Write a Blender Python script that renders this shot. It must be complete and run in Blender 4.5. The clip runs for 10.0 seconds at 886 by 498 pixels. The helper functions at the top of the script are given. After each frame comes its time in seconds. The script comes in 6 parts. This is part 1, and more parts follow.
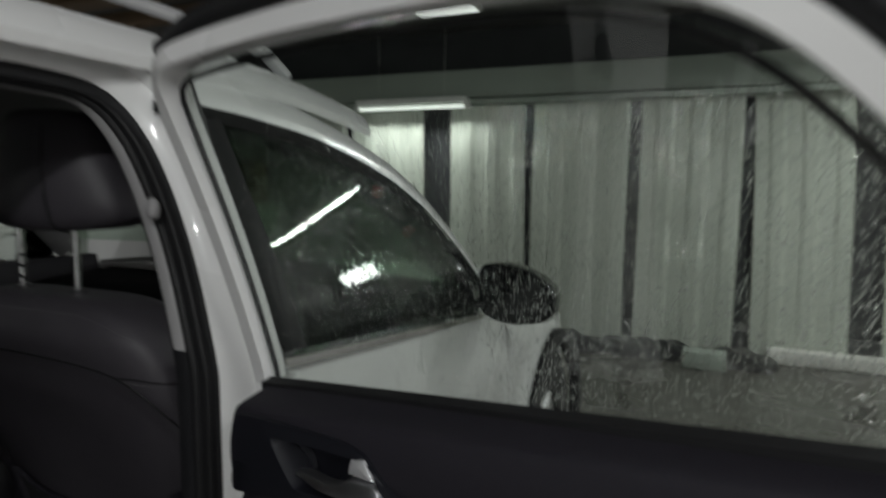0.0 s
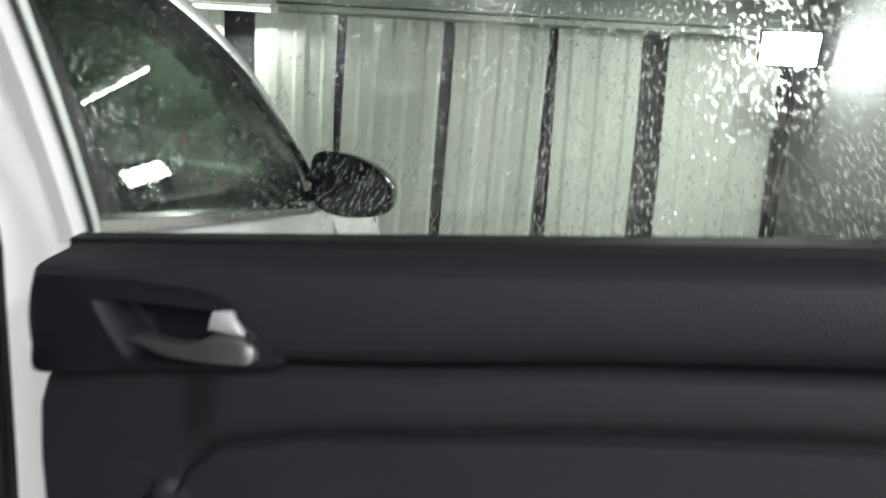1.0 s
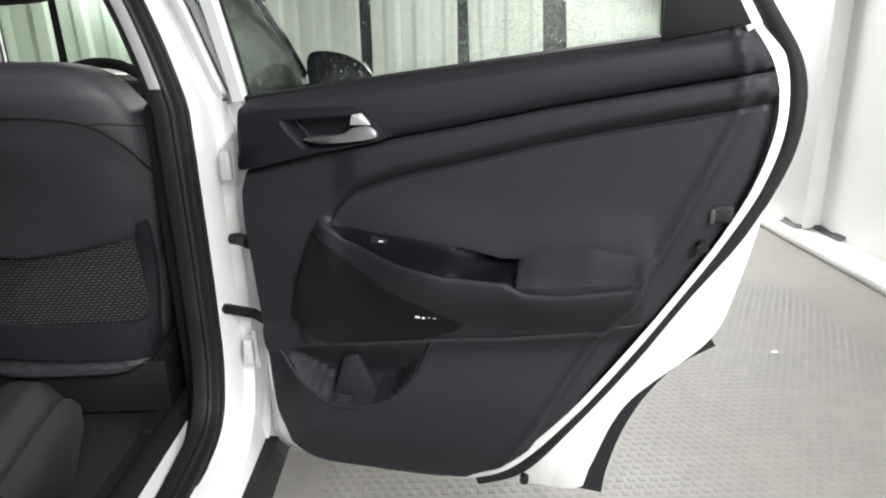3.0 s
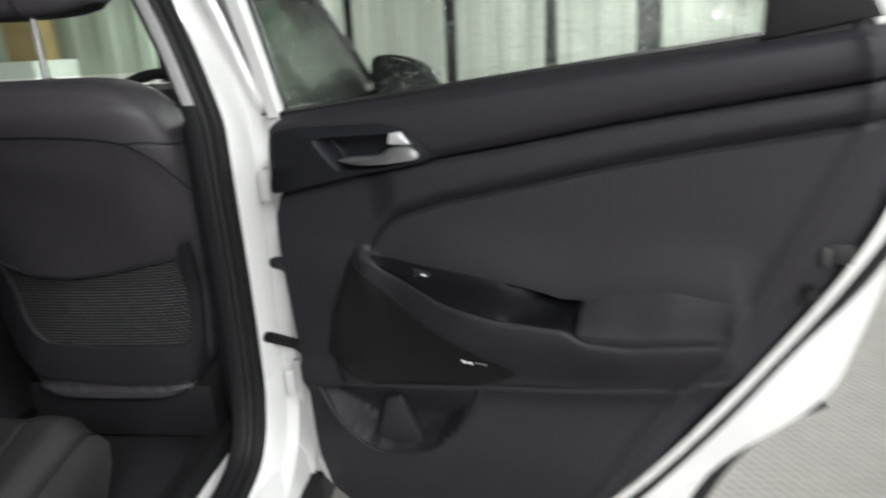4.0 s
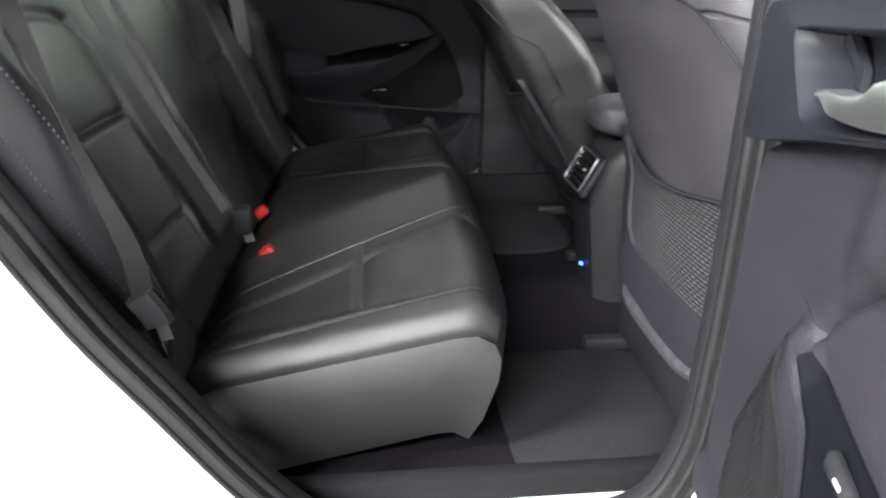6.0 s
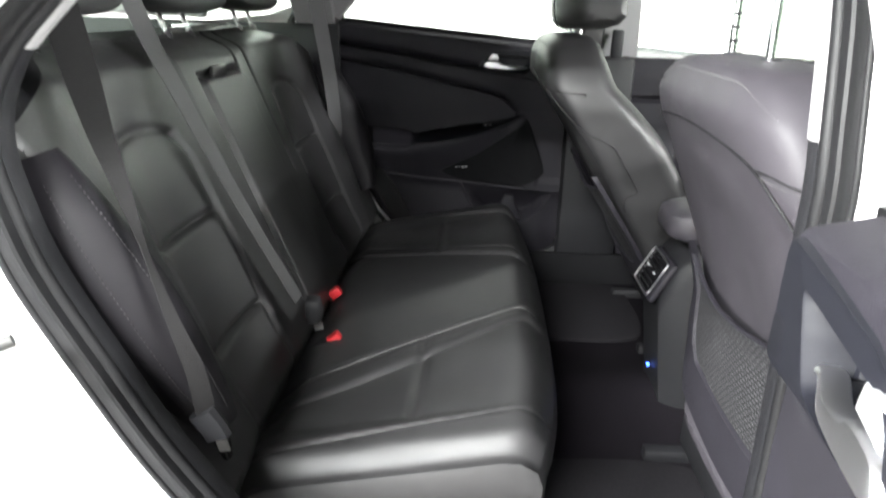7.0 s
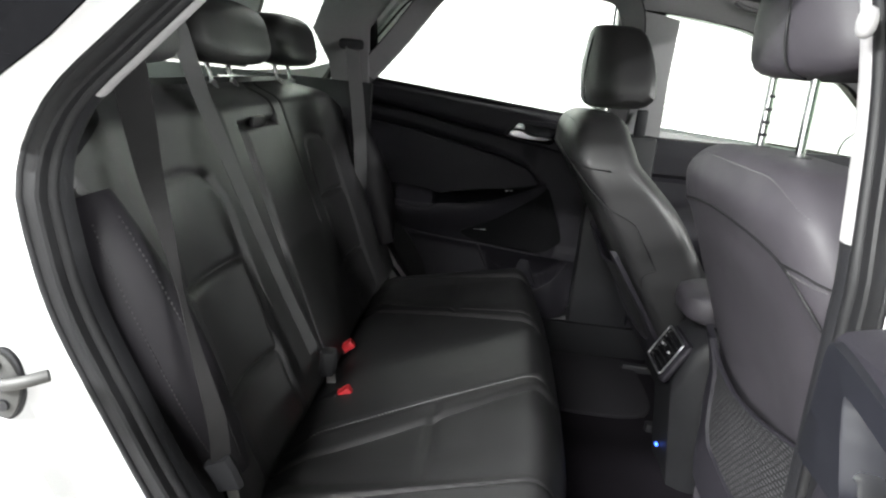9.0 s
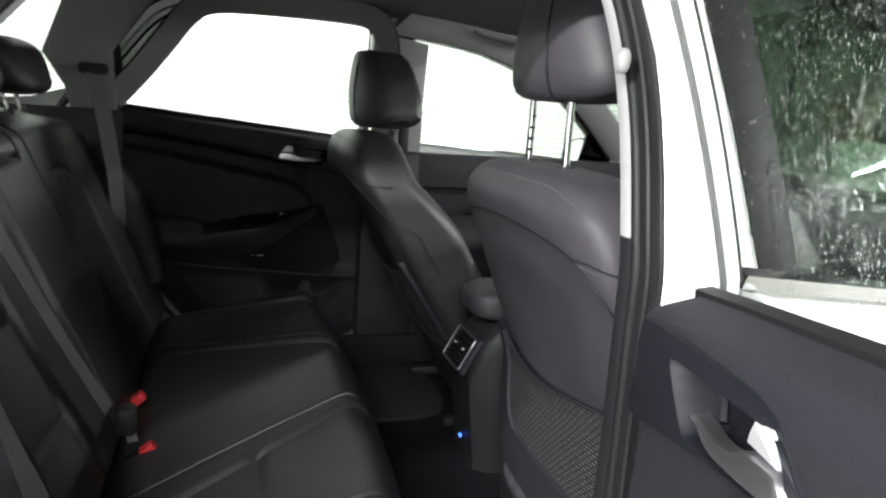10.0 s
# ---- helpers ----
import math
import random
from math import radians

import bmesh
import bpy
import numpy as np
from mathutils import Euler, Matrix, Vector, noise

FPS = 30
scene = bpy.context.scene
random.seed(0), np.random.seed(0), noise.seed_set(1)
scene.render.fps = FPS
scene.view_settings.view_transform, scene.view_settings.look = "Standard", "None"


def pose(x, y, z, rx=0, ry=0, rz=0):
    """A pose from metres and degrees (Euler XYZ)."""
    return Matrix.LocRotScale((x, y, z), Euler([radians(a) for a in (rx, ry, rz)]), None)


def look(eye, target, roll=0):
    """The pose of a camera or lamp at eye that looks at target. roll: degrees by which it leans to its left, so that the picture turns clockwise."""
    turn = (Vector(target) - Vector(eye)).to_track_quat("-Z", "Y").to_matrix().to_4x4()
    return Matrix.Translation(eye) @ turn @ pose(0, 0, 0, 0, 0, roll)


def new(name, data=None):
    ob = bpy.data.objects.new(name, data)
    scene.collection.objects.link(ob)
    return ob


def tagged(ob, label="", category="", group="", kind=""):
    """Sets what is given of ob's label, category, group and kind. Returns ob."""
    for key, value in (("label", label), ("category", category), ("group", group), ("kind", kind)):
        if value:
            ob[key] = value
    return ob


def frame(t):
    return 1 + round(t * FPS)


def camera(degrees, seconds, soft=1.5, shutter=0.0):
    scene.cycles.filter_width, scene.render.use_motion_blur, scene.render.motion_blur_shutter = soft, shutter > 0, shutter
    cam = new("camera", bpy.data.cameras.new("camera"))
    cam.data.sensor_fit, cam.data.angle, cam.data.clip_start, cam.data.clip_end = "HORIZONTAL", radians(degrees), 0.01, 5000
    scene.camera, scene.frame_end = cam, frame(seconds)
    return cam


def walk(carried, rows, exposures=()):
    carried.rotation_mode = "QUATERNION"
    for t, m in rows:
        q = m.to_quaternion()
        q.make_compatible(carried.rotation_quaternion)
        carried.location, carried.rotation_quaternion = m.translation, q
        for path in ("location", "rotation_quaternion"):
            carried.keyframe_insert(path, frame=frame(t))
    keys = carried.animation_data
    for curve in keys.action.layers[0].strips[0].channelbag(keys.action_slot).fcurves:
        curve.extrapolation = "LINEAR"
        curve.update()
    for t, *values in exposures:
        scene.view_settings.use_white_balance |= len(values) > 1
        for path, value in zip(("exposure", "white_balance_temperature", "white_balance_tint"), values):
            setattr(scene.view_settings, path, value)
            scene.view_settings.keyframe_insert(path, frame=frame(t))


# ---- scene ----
cam = camera(67.8, 10.0, soft=2.0, shutter=0.4)
# seconds, eye, target, roll
PATH = [
    (0, (1.499, -0.749, 1.295), (0.7, 1.076, 1.115), 0.9),
    (0.3, (1.422, -0.653, 1.236), (0.857, 1.242, 0.937), 1.5),
    (0.7, (1.421, -0.615, 1.206), (1.08, 1.331, 0.893), 4.2),
    (1, (1.389, -0.684, 1.176), (1.188, 1.274, 0.822), 4.3),
    (1.5, (1.365, -0.983, 1.151), (1.206, 0.937, 0.614), 0.8),
    (2, (1.325, -1.202, 1.142), (1.283, 0.72, 0.592), -0.5),
    (2.5, (1.282, -1.302, 1.132), (1.31, 0.604, 0.526), -1.4),
    (2.7, (1.282, -1.302, 1.132), (1.31, 0.604, 0.526), -1.4),
    (3.8, (1.289, -1.244, 1.134), (1.256, 0.661, 0.528), -2.3),
    (4, (1.345, -1.138, 1.144), (1.1, 0.751, 0.536), -3.1),
    (4.5, (1.352, -0.965, 1.097), (0.571, 0.784, 0.52), -0.4),
    (5, (1.344, -0.721, 1.057), (-0.065, 0.537, 0.398), 0.8),
    (5.5, (1.414, -0.525, 1.029), (-0.326, 0.207, 0.37), -0.1),
    (5.7, (1.438, -0.47, 1.027), (-0.368, -0.009, 0.301), 0.2),
    (6.8, (1.416, -0.356, 1.145), (-0.431, -0.434, 0.383), 0.8),
    (7, (1.418, -0.361, 1.171), (-0.455, -0.452, 0.477), 1.1),
    (7.5, (1.435, -0.368, 1.201), (-0.467, -0.514, 0.601), 1.0),
    (8, (1.435, -0.383, 1.191), (-0.471, -0.556, 0.611), 1.0),
    (8.5, (1.438, -0.393, 1.191), (-0.476, -0.567, 0.637), 3.7),
    (9, (1.431, -0.393, 1.187), (-0.492, -0.512, 0.652), 5.5),
    (9.5, (1.44, -0.396, 1.177), (-0.474, -0.132, 0.662), 4.6),
    (10, (1.454, -0.5, 1.197), (-0.399, 0.118, 0.769), 4.3),
]
EXPOSURES = [(0.0, -2.65), (0.3, -1.7), (0.6, -1.2), (1.0, -1.15), (1.5, -0.9), (2.5, -0.55), (4.0, -0.85), (4.6, -0.8), (5.0, -0.45), (5.5, 0.85), (7.0, 1.6), (7.5, 1.7), (8.0, 1.28), (8.5, 1.2), (9.0, 0.85), (10.0, 0.3)]
walk(cam, [(t, look(eye, target, roll)) for t, eye, target, roll in PATH], EXPOSURES)

# ---- world and lamps ----
world = bpy.data.worlds.new("world")
scene.world = world
world.use_nodes = True
world.node_tree.nodes["Background"].inputs[0].default_value = (0.6, 0.7, 1.0, 1)
world.node_tree.nodes["Background"].inputs[1].default_value = 0.01


def tube_light(name, a, b, towards, watts, colour):
    """A long thin lamp from a to b that shines towards a point."""
    a, b = Vector(a), Vector(b)
    d = bpy.data.lights.new(name, "AREA")
    d.shape, d.size, d.size_y, d.energy, d.color = "RECTANGLE", (b - a).length, 0.045, watts, colour
    x = (b - a).normalized()
    z = (a + b) / 2 - Vector(towards)
    z = (z - x * z.dot(x)).normalized()
    y = z.cross(x)
    ob = new(name, d)
    m = Matrix((x, y, z)).transposed().to_4x4()
    m.translation = (a + b) / 2
    ob.matrix_world = m
    return ob


COOL = (0.98, 1.0, 0.985)
tube_light("tube_light_bay", (2.4, -4.1, 2.525), (2.4, -2.1, 2.525), (0.9, -1.0, 0.5), 380, COOL)
# added fill light for the rear bench, no known lamp stands here
tube_light("fill_light_side", (3.05, -2.0, 2.525), (3.05, -0.7, 2.525), (1.4, -0.9, 0.2), 120, COOL)
tube_light("tube_light_front", (-1.80, 4.76, 2.005), (-0.72, 4.76, 2.005), (-1.2, 3.9, 0), 95, COOL)
# added unseen light: brightens the shutter, which bounces soft fill into the cabin
tube_light("fill_light_west", (-2.9, -1.4, 2.57), (-2.9, 1.6, 2.57), (-4.0, 0.1, 0.6), 80, COOL)
tube_light("tube_light_east", (2.07, 3.44, 2.575), (3.30, 3.57, 2.575), (2.3, 2.9, 0), 240, COOL)
d = bpy.data.lights.new("flood_light_beam", "AREA")
d.shape, d.size, d.size_y, d.energy = "RECTANGLE", 0.34, 0.20, 75
new("flood_light_beam", d).matrix_world = look((3.18, 4.325, 1.91), (2.0, -1.0, 0.7))


# ---- materials ----
def mat(name, base, rough=0.5, metal=0.0, scale=40.0, vary=0.15, bump=0.0, bscale=None, coat=0.0, spec=0.5, rvary=0.1, emit=0.0, stain=0.0, sscale=2.0, island=0.0):
    m = bpy.data.materials.new(name)
    m.use_nodes = True
    nt = m.node_tree
    p = nt.nodes["Principled BSDF"]
    p.inputs["Metallic"].default_value = metal
    p.inputs["Specular IOR Level"].default_value = spec
    if coat:
        p.inputs["Coat Weight"].default_value, p.inputs["Coat Roughness"].default_value = coat, 0.05
    tc = nt.nodes.new("ShaderNodeTexCoord")
    n1 = nt.nodes.new("ShaderNodeTexNoise")
    n1.inputs["Scale"].default_value, n1.inputs["Detail"].default_value = scale, 6
    n2 = nt.nodes.new("ShaderNodeTexNoise")
    n2.inputs["Scale"].default_value, n2.inputs["Detail"].default_value = sscale, 5
    for n in (n1, n2):
        nt.links.new(tc.outputs["Object"], n.inputs["Vector"])
    add = nt.nodes.new("ShaderNodeMath")
    add.operation = "MULTIPLY_ADD"
    nt.links.new(n2.outputs[0], add.inputs[0])
    add.inputs[1].default_value = stain / max(vary, 0.001)
    nt.links.new(n1.outputs[0], add.inputs[2])
    mr = nt.nodes.new("ShaderNodeMapRange")
    mid = 0.5 + 0.5 * stain / max(vary, 0.001)
    mr.inputs[1].default_value, mr.inputs[2].default_value = mid - 0.5, mid + 0.5
    mr.inputs[3].default_value, mr.inputs[4].default_value = 1 - vary, 1 + vary
    mr.clamp = False
    nt.links.new(add.outputs[0], mr.inputs[0])
    mul = nt.nodes.new("ShaderNodeVectorMath")
    mul.operation = "SCALE"
    mul.inputs[0].default_value = base
    nt.links.new(mr.outputs[0], mul.inputs["Scale"])
    nt.links.new(mul.outputs[0], p.inputs["Base Color"])
    rr = nt.nodes.new("ShaderNodeMapRange")
    rr.inputs[3].default_value, rr.inputs[4].default_value = max(0.02, rough - rvary), min(1, rough + rvary)
    rr.inputs[1].default_value, rr.inputs[2].default_value = 0.3, 0.7
    nt.links.new(n2.outputs[0], rr.inputs[0])
    nt.links.new(rr.outputs[0], p.inputs["Roughness"])
    if bump:
        v = nt.nodes.new("ShaderNodeTexVoronoi") if bscale else n1
        if bscale:
            v.inputs["Scale"].default_value = bscale
            nt.links.new(tc.outputs["Object"], v.inputs["Vector"])
        b = nt.nodes.new("ShaderNodeBump")
        b.inputs["Strength"].default_value, b.inputs["Distance"].default_value = bump, 0.001
        nt.links.new(v.outputs[0], b.inputs["Height"])
        nt.links.new(b.outputs[0], p.inputs["Normal"])
    if emit:
        p.inputs["Emission Color"].default_value = (*base, 1)
        p.inputs["Emission Strength"].default_value = emit
    return m


def glass_mat(name, tint, rough=0.0):
    m = bpy.data.materials.new(name)
    m.use_nodes = True
    nt = m.node_tree
    nt.nodes.remove(nt.nodes["Principled BSDF"])
    out = nt.nodes["Material Output"]
    t = nt.nodes.new("ShaderNodeBsdfTransparent")
    t.inputs[0].default_value = (*tint, 1)
    g = nt.nodes.new("ShaderNodeBsdfGlossy")
    g.inputs["Roughness"].default_value = rough
    lw = nt.nodes.new("ShaderNodeLayerWeight")
    pw = nt.nodes.new("ShaderNodeMath")
    pw.operation = "POWER"
    pw.inputs[1].default_value = 5.0
    nt.links.new(lw.outputs["Facing"], pw.inputs[0])
    f = nt.nodes.new("ShaderNodeMapRange")
    f.inputs[3].default_value, f.inputs[4].default_value = 0.045, 1.0
    nt.links.new(pw.outputs[0], f.inputs[0])
    mx = nt.nodes.new("ShaderNodeMixShader")
    nt.links.new(f.outputs[0], mx.inputs[0])
    nt.links.new(t.outputs[0], mx.inputs[1])
    nt.links.new(g.outputs[0], mx.inputs[2])
    nt.links.new(mx.outputs[0], out.inputs[0])
    return m


def water_mat(name):
    m = bpy.data.materials.new(name)
    m.use_nodes = True
    p = m.node_tree.nodes["Principled BSDF"]
    p.inputs["Base Color"].default_value = (1, 1, 1, 1)
    p.inputs["Roughness"].default_value, p.inputs["IOR"].default_value, p.inputs["Transmission Weight"].default_value = 0.22, 1.33, 1.0
    return m


PAINT = mat("white_car_paint", (0.69, 0.69, 0.69), 0.28, scale=6, vary=0.02, coat=0.6, rvary=0.05)
RUBBER = mat("black_rubber", (0.0105, 0.0105, 0.0115), 0.55, spec=0.25, scale=150, vary=0.2)
TRIM = mat("charcoal_grained_plastic", (0.0150, 0.0138, 0.0182), 0.62, spec=0.28, scale=60, vary=0.12, bump=0.35, bscale=900, stain=0.05)
TRIM_SOFT = mat("charcoal_soft_padding", (0.0163, 0.0148, 0.0202), 0.62, spec=0.28, scale=80, vary=0.1, bump=0.3, bscale=700, stain=0.05)
TRIM_BLUE = mat("dark_slate_plastic", (0.0075, 0.0078, 0.0115), 0.55, spec=0.25, scale=90, vary=0.08, stain=0.04)
SWITCH_BED = mat("satin_black_switch_bed", (0.0032, 0.0033, 0.0050), 0.42, spec=0.25, scale=90, vary=0.08, stain=0.04)
TRIM_DARK = mat("black_plastic", (0.013, 0.013, 0.0148), 0.55, spec=0.3, scale=70, vary=0.15, bump=0.2, bscale=800)
DASH = mat("matte_black_dashboard", (0.008, 0.008, 0.009), 0.85, scale=80, vary=0.2, spec=0.12)
DARK_GLASS = mat("dark_privacy_glass", (0.004, 0.004, 0.0045), 0.9, scale=160, vary=0.3, spec=0.0)
GLOSS_BLACK = mat("gloss_black", (0.007, 0.007, 0.008), 0.12, spec=0.4, scale=20, vary=0.1, coat=0.1, rvary=0.03)
LEATHER = mat("black_leather", (0.024, 0.0235, 0.0245), 0.43, spec=0.48, scale=30, vary=0.15, bump=0.22, bscale=800, stain=0.08, sscale=5, rvary=0.08)
LEATHER_GREY = mat("charcoal_leather", (0.040, 0.0365, 0.043), 0.52, spec=0.45, scale=30, vary=0.12, bump=0.22, bscale=800, stain=0.06, sscale=5)
# the bolsters' own leather; on the front cushions its dark tone stands for shade
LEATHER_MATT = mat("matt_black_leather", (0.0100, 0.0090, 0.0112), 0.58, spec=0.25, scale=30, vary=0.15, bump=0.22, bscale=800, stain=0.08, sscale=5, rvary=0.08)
STITCH_DARK = mat("charcoal_thread", (0.034, 0.033, 0.035), 0.8, scale=300, vary=0.2)
STITCH_PALE = mat("pale_thread", (0.30, 0.30, 0.30), 0.8, scale=300, vary=0.2)
STITCH = mat("grey_thread", (0.085, 0.083, 0.085), 0.8, scale=300, vary=0.2)
CARPET = mat("black_carpet", (0.0074, 0.0062, 0.0082), 0.95, spec=0.1, scale=220, vary=0.45, bump=0.9, stain=0.1)
MAT_GREY = mat("grey_carpet_mat", (0.019, 0.018, 0.0205), 0.95, spec=0.1, scale=220, vary=0.45, bump=0.9, stain=0.15, sscale=9)
LINING = mat("dark_grey_headlining", (0.14, 0.135, 0.14), 0.9, scale=250, vary=0.15, bump=0.4)
PILLAR_GREY = mat("light_grey_pillar_trim", (0.27, 0.265, 0.27), 0.6, scale=120, vary=0.06, bump=0.2, bscale=900)
CHROME = mat("chrome", (0.75, 0.75, 0.76), 0.12, 1.0, scale=20, vary=0.03, rvary=0.03)
SATIN = mat("satin_silver", (0.72, 0.72, 0.74), 0.34, 0.55, scale=50, vary=0.04, rvary=0.05)
SATIN_GREY = mat("satin_grey_metal", (0.56, 0.56, 0.58), 0.36, 1.0, scale=50, vary=0.05, rvary=0.05)
STEEL = mat("zinc_steel", (0.55, 0.54, 0.52), 0.35, 1.0, scale=60, vary=0.2, rvary=0.15)
ZINC = mat("dull_zinc_plate", (0.045, 0.045, 0.044), 0.40, 0.2, scale=60, vary=0.2, rvary=0.15)
RED = mat("red_plastic", (0.62, 0.03, 0.04), 0.4, scale=60, vary=0.05)
WEB = mat("grey_seat_belt_webbing", (0.055, 0.054, 0.056), 0.55, scale=500, vary=0.25, bump=0.5, bscale=900)
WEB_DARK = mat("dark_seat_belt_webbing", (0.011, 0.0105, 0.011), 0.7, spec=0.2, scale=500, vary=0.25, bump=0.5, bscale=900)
BLUE_LED = mat("blue_led", (0.05, 0.15, 1.0), 0.4, emit=3)
WHITE_MARK = mat("white_print", (0.75, 0.75, 0.75), 0.6, scale=50, vary=0.05)
GLASS = glass_mat("clear_car_glass", (0.94, 0.97, 0.945))
GLASS_TINT = glass_mat("green_tinted_car_glass", (0.33, 0.40, 0.34))
GLASS_SCREEN = glass_mat("green_tinted_windscreen", (0.86, 0.93, 0.87))
def net_mat(name):
    """A knitted net: rows of short light threads over dark gaps."""
    m = mat(name, (0.05, 0.048, 0.052), 0.8, scale=200, vary=0.2, spec=0.2)
    nt = m.node_tree
    p = nt.nodes["Principled BSDF"]
    tc = nt.nodes.new("ShaderNodeTexCoord")
    mp = nt.nodes.new("ShaderNodeMapping")
    mp.inputs["Rotation"].default_value = (radians(-90), 0, radians(0))
    nt.links.new(tc.outputs["Object"], mp.inputs[0])
    br = nt.nodes.new("ShaderNodeTexBrick")
    br.inputs["Color1"].default_value, br.inputs["Color2"].default_value, br.inputs["Mortar"].default_value = (0.075, 0.073, 0.078, 1), (0.050, 0.049, 0.053, 1), (0.010, 0.010, 0.011, 1)
    br.inputs["Scale"].default_value, br.inputs["Mortar Size"].default_value, br.inputs["Mortar Smooth"].default_value = 1.0, 0.0022, 0.3
    br.inputs["Brick Width"].default_value, br.inputs["Row Height"].default_value = 0.0130, 0.0068
    nt.links.new(mp.outputs[0], br.inputs["Vector"])
    nt.links.new(br.outputs["Color"], p.inputs["Base Color"])
    return m


WATER = water_mat("water_drops")
MESH_NET = net_mat("black_knitted_net")
TYRE = mat("tyre_rubber", (0.02, 0.02, 0.02), 0.8, scale=60, vary=0.3)
PANEL = mat("pale_green_sheet_metal", (0.50, 0.53, 0.47), 0.42, scale=1.5, vary=0.05, stain=0.07, sscale=0.7, rvary=0.12)
GREY_SLAB = mat("grey_green_slab", (0.085, 0.09, 0.085), 0.6, scale=3, vary=0.2, stain=0.2)
BACKING = mat("dark_wall_backing", (0.035, 0.037, 0.04), 0.8, scale=3, vary=0.4)
RAIL = mat("grey_green_painted_steel", (0.33, 0.37, 0.33), 0.5, scale=4, vary=0.1, stain=0.1)
WALL_WHITE = mat("white_painted_wall", (0.80, 0.80, 0.80), 0.75, scale=9, vary=0.04, bump=0.25, stain=0.05, sscale=1.2)
SHUTTER = mat("white_shutter_metal", (0.75, 0.77, 0.74), 0.5, scale=3, vary=0.03, stain=0.03)
FLOOR = mat("grey_concrete_floor", (0.21, 0.195, 0.18), 0.55, scale=14, vary=0.14, bump=0.3, stain=0.34, sscale=1.6, rvary=0.15)
STUDS = mat("grey_studded_rubber_floor", (0.20, 0.19, 0.175), 0.6, scale=14, vary=0.18, stain=0.36, sscale=1.6, rvary=0.15)
CONCRETE = mat("pale_concrete_kerb", (0.62, 0.61, 0.58), 0.85, scale=8, vary=0.12, bump=0.4, stain=0.22, sscale=3)
WET_FLOOR = mat("dark_wet_concrete", (0.070, 0.068, 0.060), 0.32, scale=9, vary=0.3, bump=0.35, stain=0.4, sscale=1.8, rvary=0.18)
TARP = mat("black_plastic_sheeting", (0.016, 0.016, 0.018), 0.4, scale=12, vary=0.4, stain=0.3, sscale=4)
DIRT = mat("dark_damp_stain", (0.10, 0.10, 0.10), 0.9, scale=12, vary=0.5)
CEILING = mat("dark_ceiling_boards", (0.09, 0.088, 0.085), 0.9, scale=3, vary=0.5)
CARDBOARD = mat("brown_board", (0.38, 0.26, 0.13), 0.85, scale=8, vary=0.2, stain=0.3, sscale=4)
WHITE_BOX = mat("white_enamel", (0.82, 0.82, 0.80), 0.4, scale=5, vary=0.03)
LAMP_GLOW = mat("lamp_diffuser", (0.95, 1.0, 0.95), 0.5, emit=6)
FLOOD_GLOW = mat("flood_lens", (0.97, 0.98, 1.0), 0.5, emit=40)
TIMBER = mat("old_brown_timber", (0.13, 0.085, 0.050), 0.85, scale=6, vary=0.3, stain=0.3, sscale=3)


# ---- geometry helpers ----
def part(name, bm, material, parent=None, label="", smooth=True, kind=""):
    bmesh.ops.recalc_face_normals(bm, faces=bm.faces)
    me = bpy.data.meshes.new(name)
    bm.to_mesh(me)
    bm.free()
    me.materials.append(material)
    if smooth:
        me.shade_smooth()
        me.set_sharp_from_angle(angle=radians(38))
    ob = new(name, me)
    if parent:
        ob.parent = parent
    return tagged(ob, label=label, kind=kind)


def thing(name, label, category, group="", m=None, kind=""):
    ob = new(name)
    ob.empty_display_size = 0.1
    if m is not None:
        ob.matrix_world = m
    return tagged(ob, label, category, group, kind)


def lerp(pts, x):
    """The broken line through pts, sorted by their first number."""
    xs = [p[0] for p in pts]
    return float(np.interp(x, xs, [p[1] for p in pts]))


def curve(pts, n, closed=False):
    """n points of a smooth line through pts, even along it."""
    pts = [Vector(p) for p in pts]
    k = len(pts)
    out = []
    for i in range(k if closed else k - 1):
        g = [pts[(i + j) % k] if closed else pts[min(max(i + j, 0), k - 1)] for j in (-1, 0, 1, 2)]
        for j in range(16):
            t = j / 16
            out.append(0.5 * ((2 * g[1]) + (g[2] - g[0]) * t + (2 * g[0] - 5 * g[1] + 4 * g[2] - g[3]) * t * t + (3 * g[1] - g[0] - 3 * g[2] + g[3]) * t ** 3))
    out.append(pts[0] if closed else pts[-1])
    d = [0]
    for a, b in zip(out, out[1:]):
        d.append(d[-1] + (b - a).length)
    res = []
    for i in range(n):
        x = d[-1] * i / (n if closed else n - 1)
        j = min(max(int(np.searchsorted(d, x)) - 1, 0), len(d) - 2)
        f = (x - d[j]) / max(d[j + 1] - d[j], 1e-9)
        res.append(out[j].lerp(out[j + 1], min(max(f, 0), 1)))
    return res


def loft(rings, ring_closed=True, cap=True, bm=None, loop=False):
    bm = bm or bmesh.new()
    vs = [[bm.verts.new(p) for p in r] for r in rings]
    n = len(vs[0])
    pairs = list(zip(vs, vs[1:])) + ([(vs[-1], vs[0])] if loop else [])
    for a, b in pairs:
        for i in range(n if ring_closed else n - 1):
            j = (i + 1) % n
            bm.faces.new((a[i], a[j], b[j], b[i]))
    if cap and ring_closed and not loop:
        for r in (vs[0], vs[-1]):
            bmesh.ops.triangle_fill(bm, edges=[e for e in {bm.edges.get((r[i], r[(i + 1) % n])) for i in range(n)} if e], use_beauty=True)
    return bm


